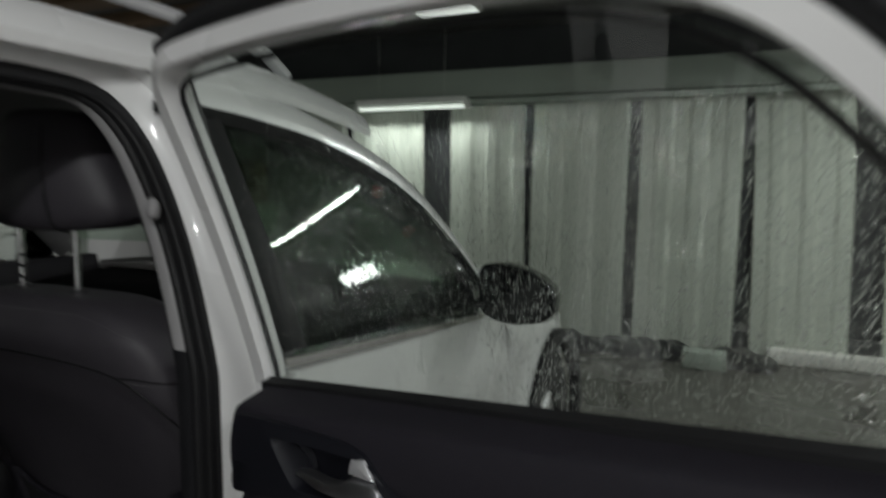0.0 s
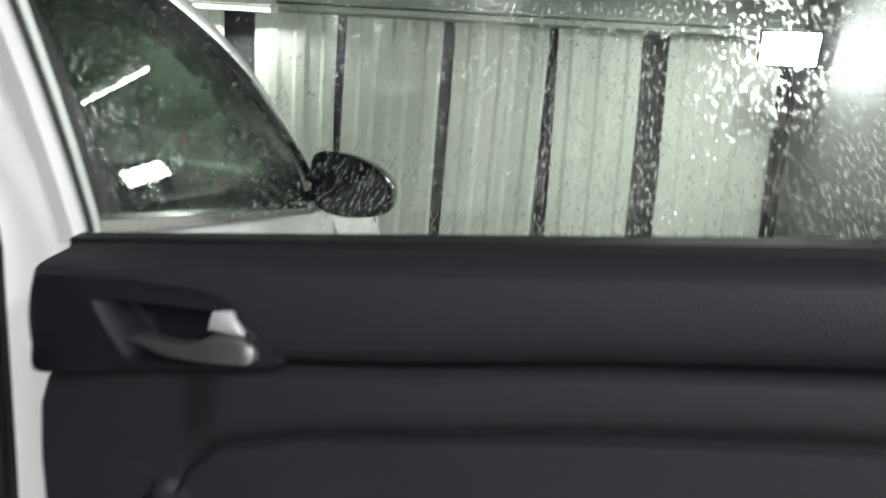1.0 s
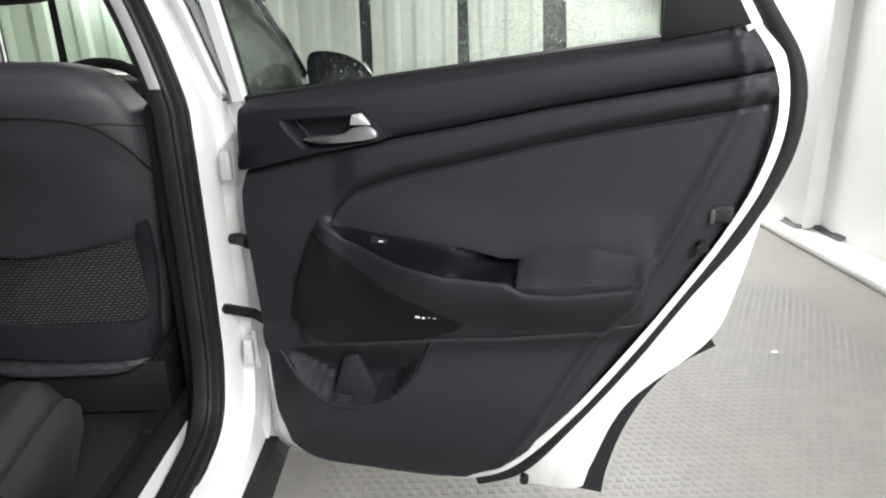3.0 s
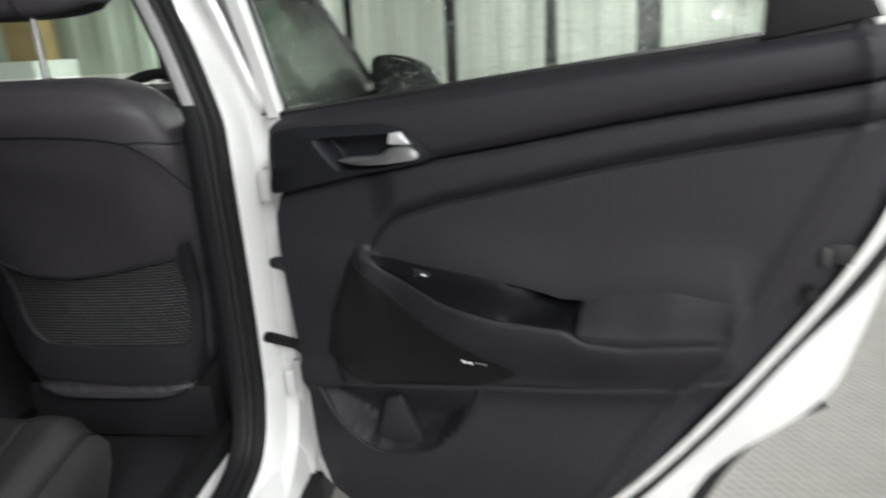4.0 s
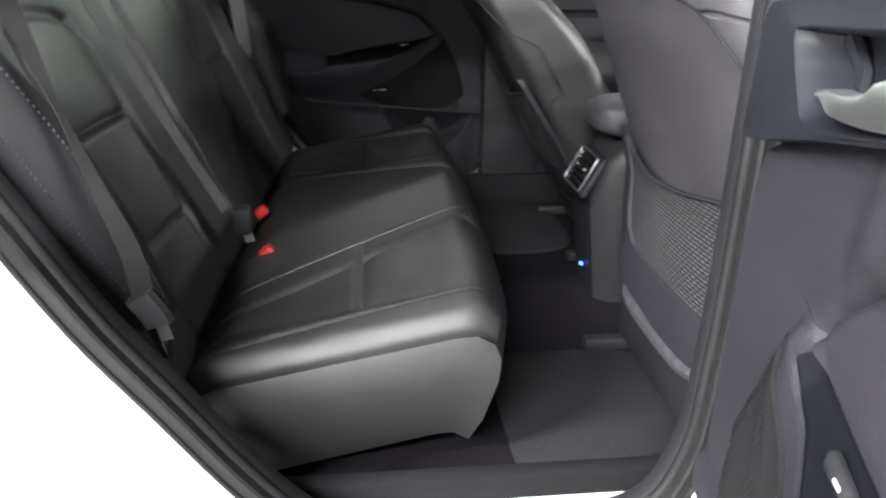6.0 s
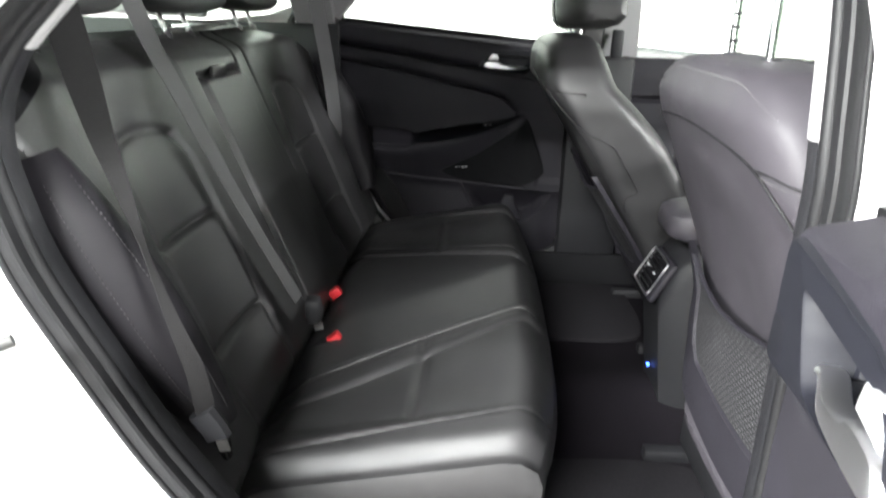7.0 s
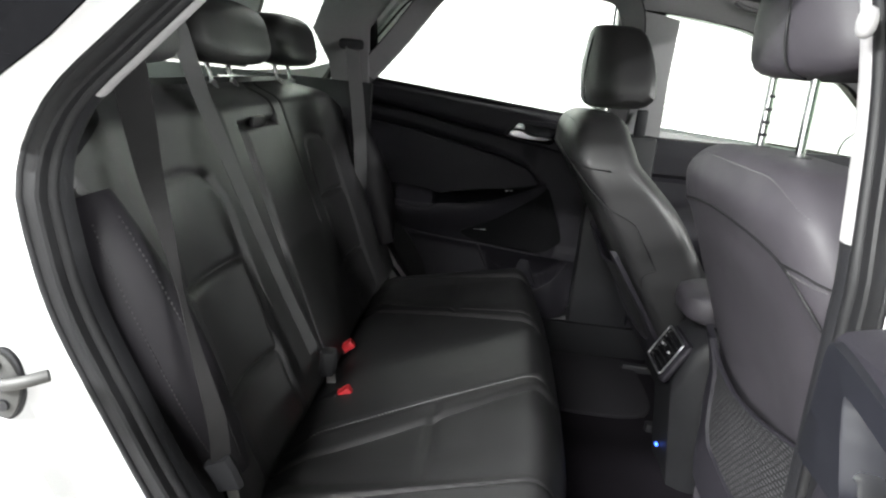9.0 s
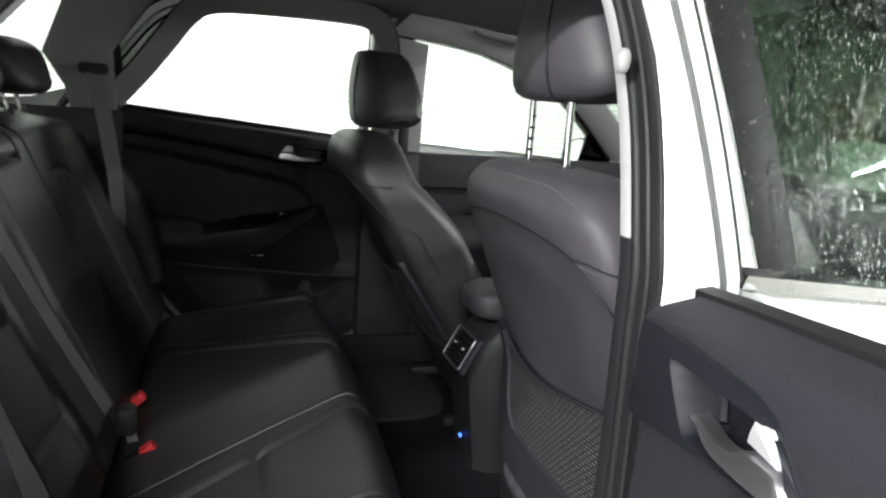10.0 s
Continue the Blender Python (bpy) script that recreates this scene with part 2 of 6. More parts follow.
def frames(path, closed, up):
    n = len(path)
    out = []
    for i, p in enumerate(path):
        a = path[(i - 1) % n] if closed else path[max(i - 1, 0)]
        b = path[(i + 1) % n] if closed else path[min(i + 1, n - 1)]
        t = (b - a).normalized()
        s = t.cross(Vector(up))
        s = s.normalized() if s.length > 1e-6 else Vector((1, 0, 0))
        out.append((p, s, s.cross(t).normalized()))
    return out


def sweep(path, profile, closed=False, up=(0, 0, 1), bm=None, taper=None):
    path = [Vector(p) for p in path]
    rings = []
    for i, (p, s, u) in enumerate(frames(path, closed, up)):
        k = taper(i / max(1, len(path) - 1)) if taper else 1
        rings.append([p + s * a * k + u * b * k for a, b in profile])
    return loft(rings, True, not closed, bm, closed)


def circle(r, n=10, rb=None):
    return [(r * math.cos(2 * math.pi * i / n), (rb or r) * math.sin(2 * math.pi * i / n)) for i in range(n)]


def tube(path, r, n=10, bm=None, closed=False, up=(0.123, 0.2, 1)):
    return sweep(path, circle(r, n), closed, up, bm)


def box(c, size, bevel=0.0, seg=2, bm=None, m=None):
    b = bmesh.new()
    bmesh.ops.create_cube(b, size=1)
    bmesh.ops.scale(b, vec=size, verts=b.verts)
    if bevel:
        bmesh.ops.bevel(b, geom=b.edges[:], offset=bevel, segments=seg, affect="EDGES", profile=0.5)
    bmesh.ops.translate(b, vec=c, verts=b.verts)
    if m is not None:
        bmesh.ops.transform(b, matrix=m, verts=b.verts)
    return merge(bm, b) if bm else b


def merge(bm, other):
    me = bpy.data.meshes.new("scratch")
    other.to_mesh(me)
    other.free()
    bm.from_mesh(me)
    bpy.data.meshes.remove(me)
    return bm


def plate(outline, place, a, b, bevel=0.0):
    """A plate of the 2D outline between the depths a and b; place(u, v, depth) gives a point."""
    bm = bmesh.new()
    va = [bm.verts.new(place(u, v, a)) for u, v in outline]
    vb = [bm.verts.new(place(u, v, b)) for u, v in outline]
    n = len(outline)
    fa, fb = bm.faces.new(va), bm.faces.new(list(reversed(vb)))
    for i in range(n):
        bm.faces.new((va[i], vb[i], vb[(i + 1) % n], va[(i + 1) % n]))
    bmesh.ops.recalc_face_normals(bm, faces=bm.faces)
    if bevel:
        es = [e for e in bm.edges if any(len(f.verts) > 4 for f in e.link_faces)] if n != 4 else bm.edges[:]
        bmesh.ops.bevel(bm, geom=es, offset=bevel, segments=2, affect="EDGES", profile=0.5)
    bmesh.ops.triangulate(bm, faces=[f for f in bm.faces if len(f.verts) > 4])
    return bm


def sheet(nu, nv, f, bm=None, thick=None):
    """A grid of f(u, v), u and v from 0 to 1."""
    bm = bm or bmesh.new()
    vs = [[bm.verts.new(f(i / nu, j / nv)) for j in range(nv + 1)] for i in range(nu + 1)]
    for i in range(nu):
        for j in range(nv):
            bm.faces.new((vs[i][j], vs[i + 1][j], vs[i + 1][j + 1], vs[i][j + 1]))
    if thick:
        g = bmesh.ops.extrude_face_region(bm, geom=bm.faces[:])
        bmesh.ops.translate(bm, vec=thick, verts=[e for e in g["geom"] if isinstance(e, bmesh.types.BMVert)])
    return bm


def pillow(c, size, power=3.2, n=(20, 14, 14), shape=None):
    """A rounded cushion: a superellipsoid, bent by shape(x, y, z)."""
    bm = bmesh.new()
    bmesh.ops.create_uvsphere(bm, u_segments=n[0] * 2, v_segments=n[1], radius=1)
    for v in bm.verts:
        k = (abs(v.co.x) ** power + abs(v.co.y) ** power + abs(v.co.z) ** power) ** (-1 / power)
        v.co = Vector((v.co.x * k * size[0] / 2, v.co.y * k * size[1] / 2, v.co.z * k * size[2] / 2))
        if shape:
            v.co = Vector(shape(*v.co))
        v.co += Vector(c)
    return bm


def step(a, b, x):
    t = min(max((x - a) / (b - a), 0), 1)
    return t * t * (3 - 2 * t)


def bump(d, w):
    """A soft ridge of width w at distance d from its line."""
    return math.exp(-(d / w) ** 2)


# ---- the bay: floor, walls, ceiling ----
X_EAST, X_WEST, Y_NORTH, Y_SOUTH, Z_CEIL = 3.50, -4.2, 5.06, -4.6, 2.75
KERB_X = 3.27


def slab(name, c, size, material, label, category, bevel=0.0):
    return tagged(part(name, box(c, size, bevel), material, None, smooth=bevel > 0), label, category, kind="structure")


slab("floor", ((X_EAST + X_WEST) / 2, (Y_NORTH + Y_SOUTH) / 2, -0.10), (X_EAST - X_WEST + 0.4, Y_NORTH - Y_SOUTH + 0.4, 0.2), FLOOR, "worn grey concrete workshop floor with damp stains", "floor")
slab("ceiling", ((X_EAST + X_WEST) / 2, (Y_NORTH + Y_SOUTH) / 2, Z_CEIL + 0.1), (X_EAST - X_WEST + 0.4, Y_NORTH - Y_SOUTH + 0.4, 0.2), CEILING, "dark unlit workshop ceiling", "ceiling")
slab("wall_east", (X_EAST + 0.1, (Y_NORTH + Y_SOUTH) / 2, Z_CEIL / 2), (0.2, Y_NORTH - Y_SOUTH, Z_CEIL), WALL_WHITE, "white painted masonry wall", "wall")
slab("wall_south", ((X_EAST + X_WEST) / 2, Y_SOUTH - 0.1, Z_CEIL / 2), (X_EAST - X_WEST + 0.4, 0.2, Z_CEIL), WALL_WHITE, "white painted wall behind the car", "wall")
slab("wall_north", ((X_EAST + X_WEST) / 2, Y_NORTH + 0.1, Z_CEIL / 2), (X_EAST - X_WEST + 0.4, 0.2, Z_CEIL), BACKING, "dark wall behind hanging sheet metal panels", "wall")
# west wall: a roller shutter and a plain stretch
slab("wall_west", (X_WEST - 0.12, (Y_NORTH + Y_SOUTH) / 2, Z_CEIL / 2), (0.2, Y_NORTH - Y_SOUTH, Z_CEIL), WALL_WHITE, "white painted wall beside the roller shutter", "wall")
shutter = tagged(thing("roller_shutter", "closed white ribbed metal roller shutter", "shutter", kind="structure"))
z = 0.03
slat = None
while z < 2.75:
    if slat is None:
        prof = [(0.0, 0.0), (0.007, 0.008), (0.009, 0.024), (0.007, 0.040), (0.0, 0.0485), (-0.008, 0.0485), (-0.008, 0.0)]
        bm = loft([[Vector((X_WEST + a, y, b)) for a, b in prof] for y in (-4.2, 3.55)])
        slat = part("slat", bm, SHUTTER, shutter)
        slat.location.z = z
    else:
        o = slat.copy()
        scene.collection.objects.link(o)
        o.location.z = z
    z += 0.0485
for y in (-4.25, 3.6):
    part("guide_rail", box((X_WEST + 0.02, y, 1.4), (0.09, 0.09, 2.78), 0.006), RAIL, shutter)

# the kerb along the east wall, and a pier that stands on it
kerb = slab("kerb", ((KERB_X + X_EAST) / 2, (Y_NORTH + Y_SOUTH) / 2, 0.021), (X_EAST - KERB_X, Y_NORTH - Y_SOUTH, 0.042), CONCRETE, "stained pale concrete kerb along the white wall", "kerb", 0.012)
slab("wall_pier", (X_EAST - 0.05, 2.65, Z_CEIL / 2 + 0.022), (0.1, 0.7, Z_CEIL - 0.045), WALL_WHITE, "shallow white pier on the painted wall", "wall", 0.006)
bm = sheet(24, 6, lambda u, v: (X_EAST - 0.004 - 0.035 * (1 - v) ** 2 - (0.10 if u > 0.55 else 0.0), 2.05 + 0.45 * u, 0.044 + 0.022 * v * v * (0.4 + 0.6 * abs(math.sin(7 * u + 1)))), None, (0.004, 0, 0.002))
tagged(part("dirt_heap", bm, DIRT), "dark damp dirt in the corner of the kerb", "dirt", kind="structure")

# added slab near the panels: darkens the east wall and its reflection in the glass
slab("darkening_slab", (X_EAST - 0.012, 4.03, 1.39), (0.05, 2.04, 2.69), GREY_SLAB, "grey-green slab added over the white wall to darken it", "door", 0.006)

# north side: sheet-metal panels that hang from a rail, with uneven dark gaps
rail = thing("panel_rail", "grey painted steel header rail over the wall panels", "rail", kind="structure")
part("header_beam", box(((X_EAST + X_WEST) / 2, Y_NORTH - 0.13, 2.245), (X_EAST - X_WEST - 0.02, 0.16, 0.25), 0.008), RAIL, rail)
part("lower_lip", box(((X_EAST + X_WEST) / 2, Y_NORTH - 0.14, 2.082), (X_EAST - X_WEST - 0.02, 0.20, 0.045), 0.005), RAIL, rail)
part("drip_edge", box(((X_EAST + X_WEST) / 2, Y_NORTH - 0.225, 2.130), (X_EAST - X_WEST - 0.02, 0.022, 0.02), 0.004), RAIL, rail)


def wall_panel(x0, x1, lean, z0, seed):
    rng = random.Random(seed)
    w = x1 - x0
    pts, n = [], 3
    for k in range(n):
        a = x0 + w * k / n
        pts += [(a + 0.02 * w, 0.0), (a + w * (0.45 / n), 0.0), (a + w * (0.60 / n), -0.018), (a + w * (0.90 / n), -0.018)]
    pts += [(x1, 0.0)]
    rows = []
    for j in range(13):
        t = j / 12
        zz = z0 + (2.055 - z0) * t
        sway = 0.012 * math.sin(3 * t + seed) + lean * (1 - t)
        rows.append([Vector((x + sway, Y_NORTH - 0.10 + y + 0.006 * math.sin(9 * t + 5 * x), zz)) for x, y in pts])
    bm = loft(rows, False, False)
    g = bmesh.ops.extrude_face_region(bm, geom=bm.faces[:])
    bmesh.ops.translate(bm, vec=(0, 0.004, 0), verts=[e for e in g["geom"] if isinstance(e, bmesh.types.BMVert)])
    return tagged(part("wall_panel", bm, PANEL, smooth=False), "pale green ribbed sheet metal panel hung on the wall", "panel", "hanging wall panels", "structure")


EDGES = [(-4.1, -3.2, 0, 0.08), (-3.17, -2.06, 0, 0.06), (-2.0, -1.21, 0.02, 0.05), (-0.95, -0.22, 0.03, 0.05), (-0.165, 0.675, 0.01, 0.04), (0.75, 1.54, 0.01, 0.03), (1.60, 2.285, 0.06, 0.03), (2.49, 3.36, 0.05, 0.03)]
for i, (a, b, lean, z0) in enumerate(EDGES):
    wall_panel(a, b, lean, z0, i)
# skirting
slab("skirting", ((X_EAST + X_WEST) / 2, Y_NORTH - 0.02, 0.10), (X_EAST - X_WEST, 0.05, 0.2), BACKING, "dark skirting below the wall panels", "skirting", 0.004)

# damp floor along the panel wall, with a low ledge and heaped plastic sheeting on it
slab("wet_floor", ((X_EAST + X_WEST) / 2, 3.98, 0.002), (X_EAST - X_WEST, Y_NORTH - 2.90, 0.006), WET_FLOOR, "dark wet concrete floor along the panel wall", "floor")
slab("wall_ledge", (2.52, Y_NORTH - 0.20, 0.060), (1.45, 0.14, 0.11), CONCRETE, "low stained concrete ledge at the foot of the wall", "ledge", 0.012)


def sheeting(x0, x1, y0, y1, high, seed):
    rng = random.Random(seed)
    w = [(rng.uniform(5, 26), rng.uniform(5, 26), rng.uniform(0, 6), rng.uniform(0.2, 1)) for _ in range(9)]
    def f(u, v):
        x, y = x0 + (x1 - x0) * u, y0 + (y1 - y0) * v
        n = sum(a * abs(math.sin(p * x + q * y + r)) for p, q, r, a in w) / sum(a for _, _, _, a in w)
        e = math.sin(math.pi * min(max(u, 0.0), 1)) ** 0.3 * math.sin(math.pi * v) ** 0.5
        return Vector((x + 0.02 * math.sin(17 * y + 9 * x), y + 0.02 * math.sin(13 * x), 0.007 + high * e * (0.35 + 0.75 * n)))
    return sheet(70, 16, f, None, (0, 0, -0.001))


for a in ((-0.30, 0.55, 4.45, 4.84, 0.17, 1), (0.50, 1.30, 4.50, 4.86, 0.15, 2), (1.22, 1.85, 4.46, 4.84, 0.14, 4)):
    tagged(part("plastic_sheeting", sheeting(*a), TARP, smooth=False), "crumpled black plastic sheeting heaped at the wall's foot", "sheeting", "heaped sheeting")
tagged(part("crate", box((1.36, 4.42, 0.075), (0.30, 0.16, 0.13), 0.010), RAIL), "small grey plastic crate before the sheeting", "crate")

# old brown boards, set flush under the ceiling, over the front of the car
for y, z, w in ((2.55, 0.05, 0.14), (3.00, 0.035, 0.22), (3.46, 0.06, 0.12)):
    slab("overhead_board", (-2.75, y, Z_CEIL - z + 0.002), (2.6, w, 2 * z), TIMBER, "old brown board set flush under the dark ceiling", "joist", 0.006)
# lamps that hang in the bay
def strip_lamp(a, b, label):
    a, b = Vector(a), Vector(b)
    t = thing("strip_lamp", label, "lamp", "strip lamps")
    part("body", sweep([a + Vector((0, 0, 0.055)), b + Vector((0, 0, 0.055))], [(-0.045, -0.02), (0.045, -0.02), (0.035, 0.03), (-0.035, 0.03)]), WHITE_BOX, t)
    part("tube", tube([a.lerp(b, 0.01), b.lerp(a, 0.01)], 0.016, 12), LAMP_GLOW, t, "lit fluorescent tube")
    for p in (a, b):
        part("end_cap", box(p + Vector((0, 0, 0.01)), (0.05, 0.05, 0.06), 0.006), WHITE_BOX, t)
    for f in (0.2, 0.8):
        q = a.lerp(b, f) + Vector((0, 0, 0.08))
        part("hanger", tube([q, Vector((q.x, q.y, Z_CEIL))], 0.004, 6, up=(0, 1, 0.1)), STEEL, t)
    return t


# added body for the side fill light, not a known lamp
strip_lamp((3.05, -2.0, 2.555), (3.05, -0.7, 2.555), "added strip lamp along the white wall, out of view, for fill")
strip_lamp((2.4, -4.1, 2.555), (2.4, -2.1, 2.555), "lit fluorescent strip lamp hung under the ceiling")
strip_lamp((-1.82, 4.76, 2.035), (-0.70, 4.76, 2.035), "lit fluorescent strip lamp before the panel wall")
# added body for the unseen shutter light
strip_lamp((-2.9, -1.4, 2.60), (-2.9, 1.6, 2.60), "long strip lamp added out of view to brighten the roller shutter")
strip_lamp((2.07, 3.44, 2.60), (3.30, 3.57, 2.60), "lit strip lamp hung near the white wall")
panel_lamp = thing("ceiling_lamp", "small lit LED panel lamp under the dark ceiling", "lamp")
part("housing", box((-0.56, 3.86, 2.66), (0.52, 0.34, 0.05), 0.008), WHITE_BOX, panel_lamp)
part("diffuser", box((-0.56, 3.86, 2.631), (0.48, 0.30, 0.010), 0.003), LAMP_GLOW, panel_lamp, "glowing diffuser")
for x in (-0.74, -0.38):
    part("hanger", tube([(x, 3.86, 2.68), (x, 3.86, Z_CEIL)], 0.004, 6, up=(0, 1, 0.1)), STEEL, panel_lamp)
flood = thing("flood_lamp", "lit white LED flood lamp on a dark stand", "lamp")
FL = look((3.20, 4.35, 1.91), (2.0, -1.0, 0.7))
part("housing", box((0, 0, 0.03), (0.40, 0.26, 0.06), 0.012, m=FL), TRIM_DARK, flood)
part("lens", box((0, 0, -0.004), (0.36, 0.21, 0.012), 0.004, m=FL), FLOOD_GLOW, flood, "glowing white lens")
part("stand_pole", tube([(3.30, 4.43, 0.046), (3.30, 4.43, 1.56), (3.22, 4.42, 1.86)], 0.022, 10, up=(0, 1, 0)), TRIM_DARK, flood)
for k in range(3):
    a = 2 * math.pi * k / 3 + 0.4
    part("stand_leg", tube([(3.30, 4.43, 0.55), (3.30 + 0.17 * math.cos(a), 4.43 + 0.17 * math.sin(a), 0.056)], 0.012, 8), TRIM_DARK, flood)

# things against the far end of the north wall
part("body", box((-3.15, Y_NORTH - 0.47, 0.57), (0.70, 0.6, 1.14), 0.02), WHITE_BOX, tagged(thing("cabinet", "white enamelled cabinet against the panel wall", "cabinet")), smooth=True)
bm = box((-3.05, Y_NORTH - 0.42, 1.142 + 0.20), (0.34, 0.22, 0.40), 0.004)
tagged(part("cardboard_box", bm, CARDBOARD), "brown cardboard box standing on the white cabinet", "box")


# ---- the car: x to its right, y ahead, z up; the rear door's hinge stands at HX, HY ----
HX, HY, THETA = 0.88, 0.02, 76.0
BELT = 1.02


def side(x0, z):
    d = max(0.0, z - BELT)
    return x0 - 0.22 * d - 0.35 * d * d


car = thing("car", "white five-door crossover car parked in a workshop bay", "car")

OPENING = [(-0.050, 1.375), (-0.034, 1.31), (-0.028, 1.20), (-0.031, 1.05), (-0.028, 0.90), (-0.024, 0.74), (-0.024, 0.60), (-0.034, 0.47), (-0.085, 0.378), (-0.22, 0.352),
           (-0.42, 0.350), (-0.50, 0.385), (-0.575, 0.47), (-0.655, 0.595), (-0.714, 0.688), (-0.763, 0.784), (-0.816, 0.897), (-0.838, 0.98), (-0.846, 1.045),
           (-0.837, 1.09), (-0.816, 1.130), (-0.772, 1.180), (-0.715, 1.245), (-0.655, 1.320), (-0.600, 1.385), (-0.54, 1.418), (-0.36, 1.428), (-0.16, 1.428), (-0.085, 1.416)]
LOOP = curve([(0, y, z) for y, z in OPENING], 140, True)


def grow(loop, d):
    """The loop in the y-z plane, moved outwards by d."""
    n = len(loop)
    out = []
    for i, p in enumerate(loop):
        t = (loop[(i + 2) % n] - loop[i - 2]).normalized()
        out.append(Vector((0, p.y - t.z * d, p.z + t.y * d)))
    return out


def grown(d):
    a, b = grow(LOOP, d), grow(LOOP, -d)
    return a if sum((p - Vector((0, -0.4, 0.85))).length for p in a) > sum((p - Vector((0, -0.4, 0.85))).length for p in b) else b


def inward(d):
    a, b = grow(LOOP, d), grow(LOOP, -d)
    return b if sum((p - Vector((0, -0.4, 0.85))).length for p in a) > sum((p - Vector((0, -0.4, 0.85))).length for p in b) else a


def ring(loop, x0, m):
    return [Vector((m * side(x0, q.z), q.y, q.z)) for q in loop]


def body_side(m):
    """One side of the shell round the rear door's opening: painted aperture, rubber seal, inner trim."""
    rings = [ring(grown(0.0), 0.805, m), ring(grown(0.012), 0.822, m), ring(grown(0.030), 0.838, m), ring(grown(0.052), 0.846, m), ring(grown(0.060), 0.852, m), ring(grown(0.066), 0.875, m)]
    if m > 0:
        part("front_door_return", box((0.878, 0.052, 0.63), (0.075, 0.012, 0.78), 0.003), PAINT, car, "white rear edge of the front door")
    part("door_aperture", loft(rings, True, False), PAINT, car, "white painted door aperture")
    seal = ring(grown(0.004), 0.810, m)
    part("door_seal", sweep(seal, [(0.010 * math.cos(a), 0.012 * math.sin(a) + 0.003 * math.sin(3 * a)) for a in [2 * math.pi * k / 14 for k in range(14)]], True, (1, 0, 0)), RUBBER, car, "black rubber door seal")
    part("seal_ridge", sweep(ring(grown(0.014), 0.821, m), circle(0.004, 10), True, (1, 0, 0)), RUBBER, car)
    part("seal_lip", sweep(ring(inward(0.004), 0.799, m), circle(0.008, 10), True, (1, 0, 0)), RUBBER, car)
    # inner trim of the opening
    rings = [ring(inward(0.009), 0.796, m), ring(inward(0.012), 0.786, m), ring(inward(0.006), 0.764, m), ring(grown(0.045), 0.738, m)]
    part("opening_trim", loft(rings, True, False), TRIM_DARK, car, "black plastic sill and pillar trim")
    hi = [i for i, p in enumerate(LOOP) if p.z > (1.035 if p.y > -0.3 else 1.118)]
    start = next(i for i in hi if (i - 1) % 140 not in hi)
    run = [(start + k) % 140 for k in range(len(hi))]
    sets = [[r[i] for i in run] for r in (ring(inward(0.010), 0.797, m), ring(inward(0.014), 0.788, m), ring(inward(0.012), 0.774, m), ring(grown(0.02), 0.742, m))]
    part("upper_pillar_trim", loft(sets[:3], False, False), PILLAR_GREY, car, "light grey upper pillar trim")
    if m < 0:
        sets = [[r[i] for i in run] for r in (ring(inward(0.012), 0.799, m), ring(inward(0.016), 0.786, m), ring(inward(0.010), 0.764, m), ring(grown(0.041), 0.736, m))]
        part("upper_opening_lining", loft(sets, False, False), LINING, car, "dark grey lining round the window")


for m in (1, -1):
    body_side(m)


# rear quarters, sills, roof
def quarter(m):
    g = grown(0.066)
    idx = [i for i, p in enumerate(g) if p.y < -0.40]
    start = next(i for i in idx if (i - 1) % 140 not in idx)
    run = [g[(start + k) % 140] for k in range(len(idx))]
    # outwards to the wheel arch, the tail and the roof
    def far(p):
        if p.z < 0.75:
            a = math.atan2(p.z - 0.36, p.y + 1.22)
            return Vector((0, -1.22 + 0.395 * math.cos(a), 0.36 + 0.395 * math.sin(a)))
        k = step(0.75, 1.0, p.z) * (1 - step(1.06, 1.13, p.z))
        return Vector((0, p.y - 0.09 - 0.11 * (1 - step(1.06, 1.13, p.z)) - 0.35 * k, p.z + 0.02))
    rows = []
    for t in (0, 0.08, 0.25, 0.5, 0.75, 1.0):
        rows.append([Vector((m * side(0.875 + 0.035 * step(0, 0.3, t), q.z), q.y, q.z)) for q in [p.lerp(far(p), t) for p in run]])
    part("rear_quarter_panel", loft(rows, False, False), PAINT, car, "white rear quarter panel")
    # quarter glass behind the door
    out = [(-0.848, 1.118), (-1.30, 1.13), (-1.22, 1.36), (-0.76, 1.375), (-0.66, 1.33), (-0.752, 1.214), (-0.780, 1.18)]
    q = part("quarter_window", plate(out, lambda u, v, d: Vector((m * (side(0.917, v) + d), u, v)), -0.003, 0.001), DARK_GLASS if m > 0 else GLASS, car, "dark quarter window with drops" if m > 0 else "clear quarter window", smooth=False)
    q.visible_shadow = m > 0
    part("tail_pillar", plate([(-1.28, 1.12), (-1.80, 1.12), (-1.55, 1.44), (-1.18, 1.42)], lambda u, v, d: Vector((m * (side(0.900, v) + d), u, v)), -0.006, 0.004, 0.002), PAINT, car, "white tail pillar")


for m in (1, -1):
    quarter(m)

for m in (1, -1):
    bm = loft([[Vector((m * x, y, z)) for x, z in [(0.70, 0.345), (0.80, 0.345), (0.845, 0.335), (0.872, 0.30), (0.885, 0.22), (0.86, 0.18), (0.70, 0.18)]] for y in (-0.86, -0.4, 0.3, 1.3)])
    part("sill", bm, PAINT, car, "white sill with black cladding")
    part("sill_cladding", loft([[Vector((m * x, y, z)) for x, z in [(0.86, 0.262), (0.905, 0.255), (0.925, 0.215), (0.905, 0.175), (0.86, 0.17)]] for y in (-0.80, 0.3, 1.3)]), TRIM_DARK, car, "black sill cladding")


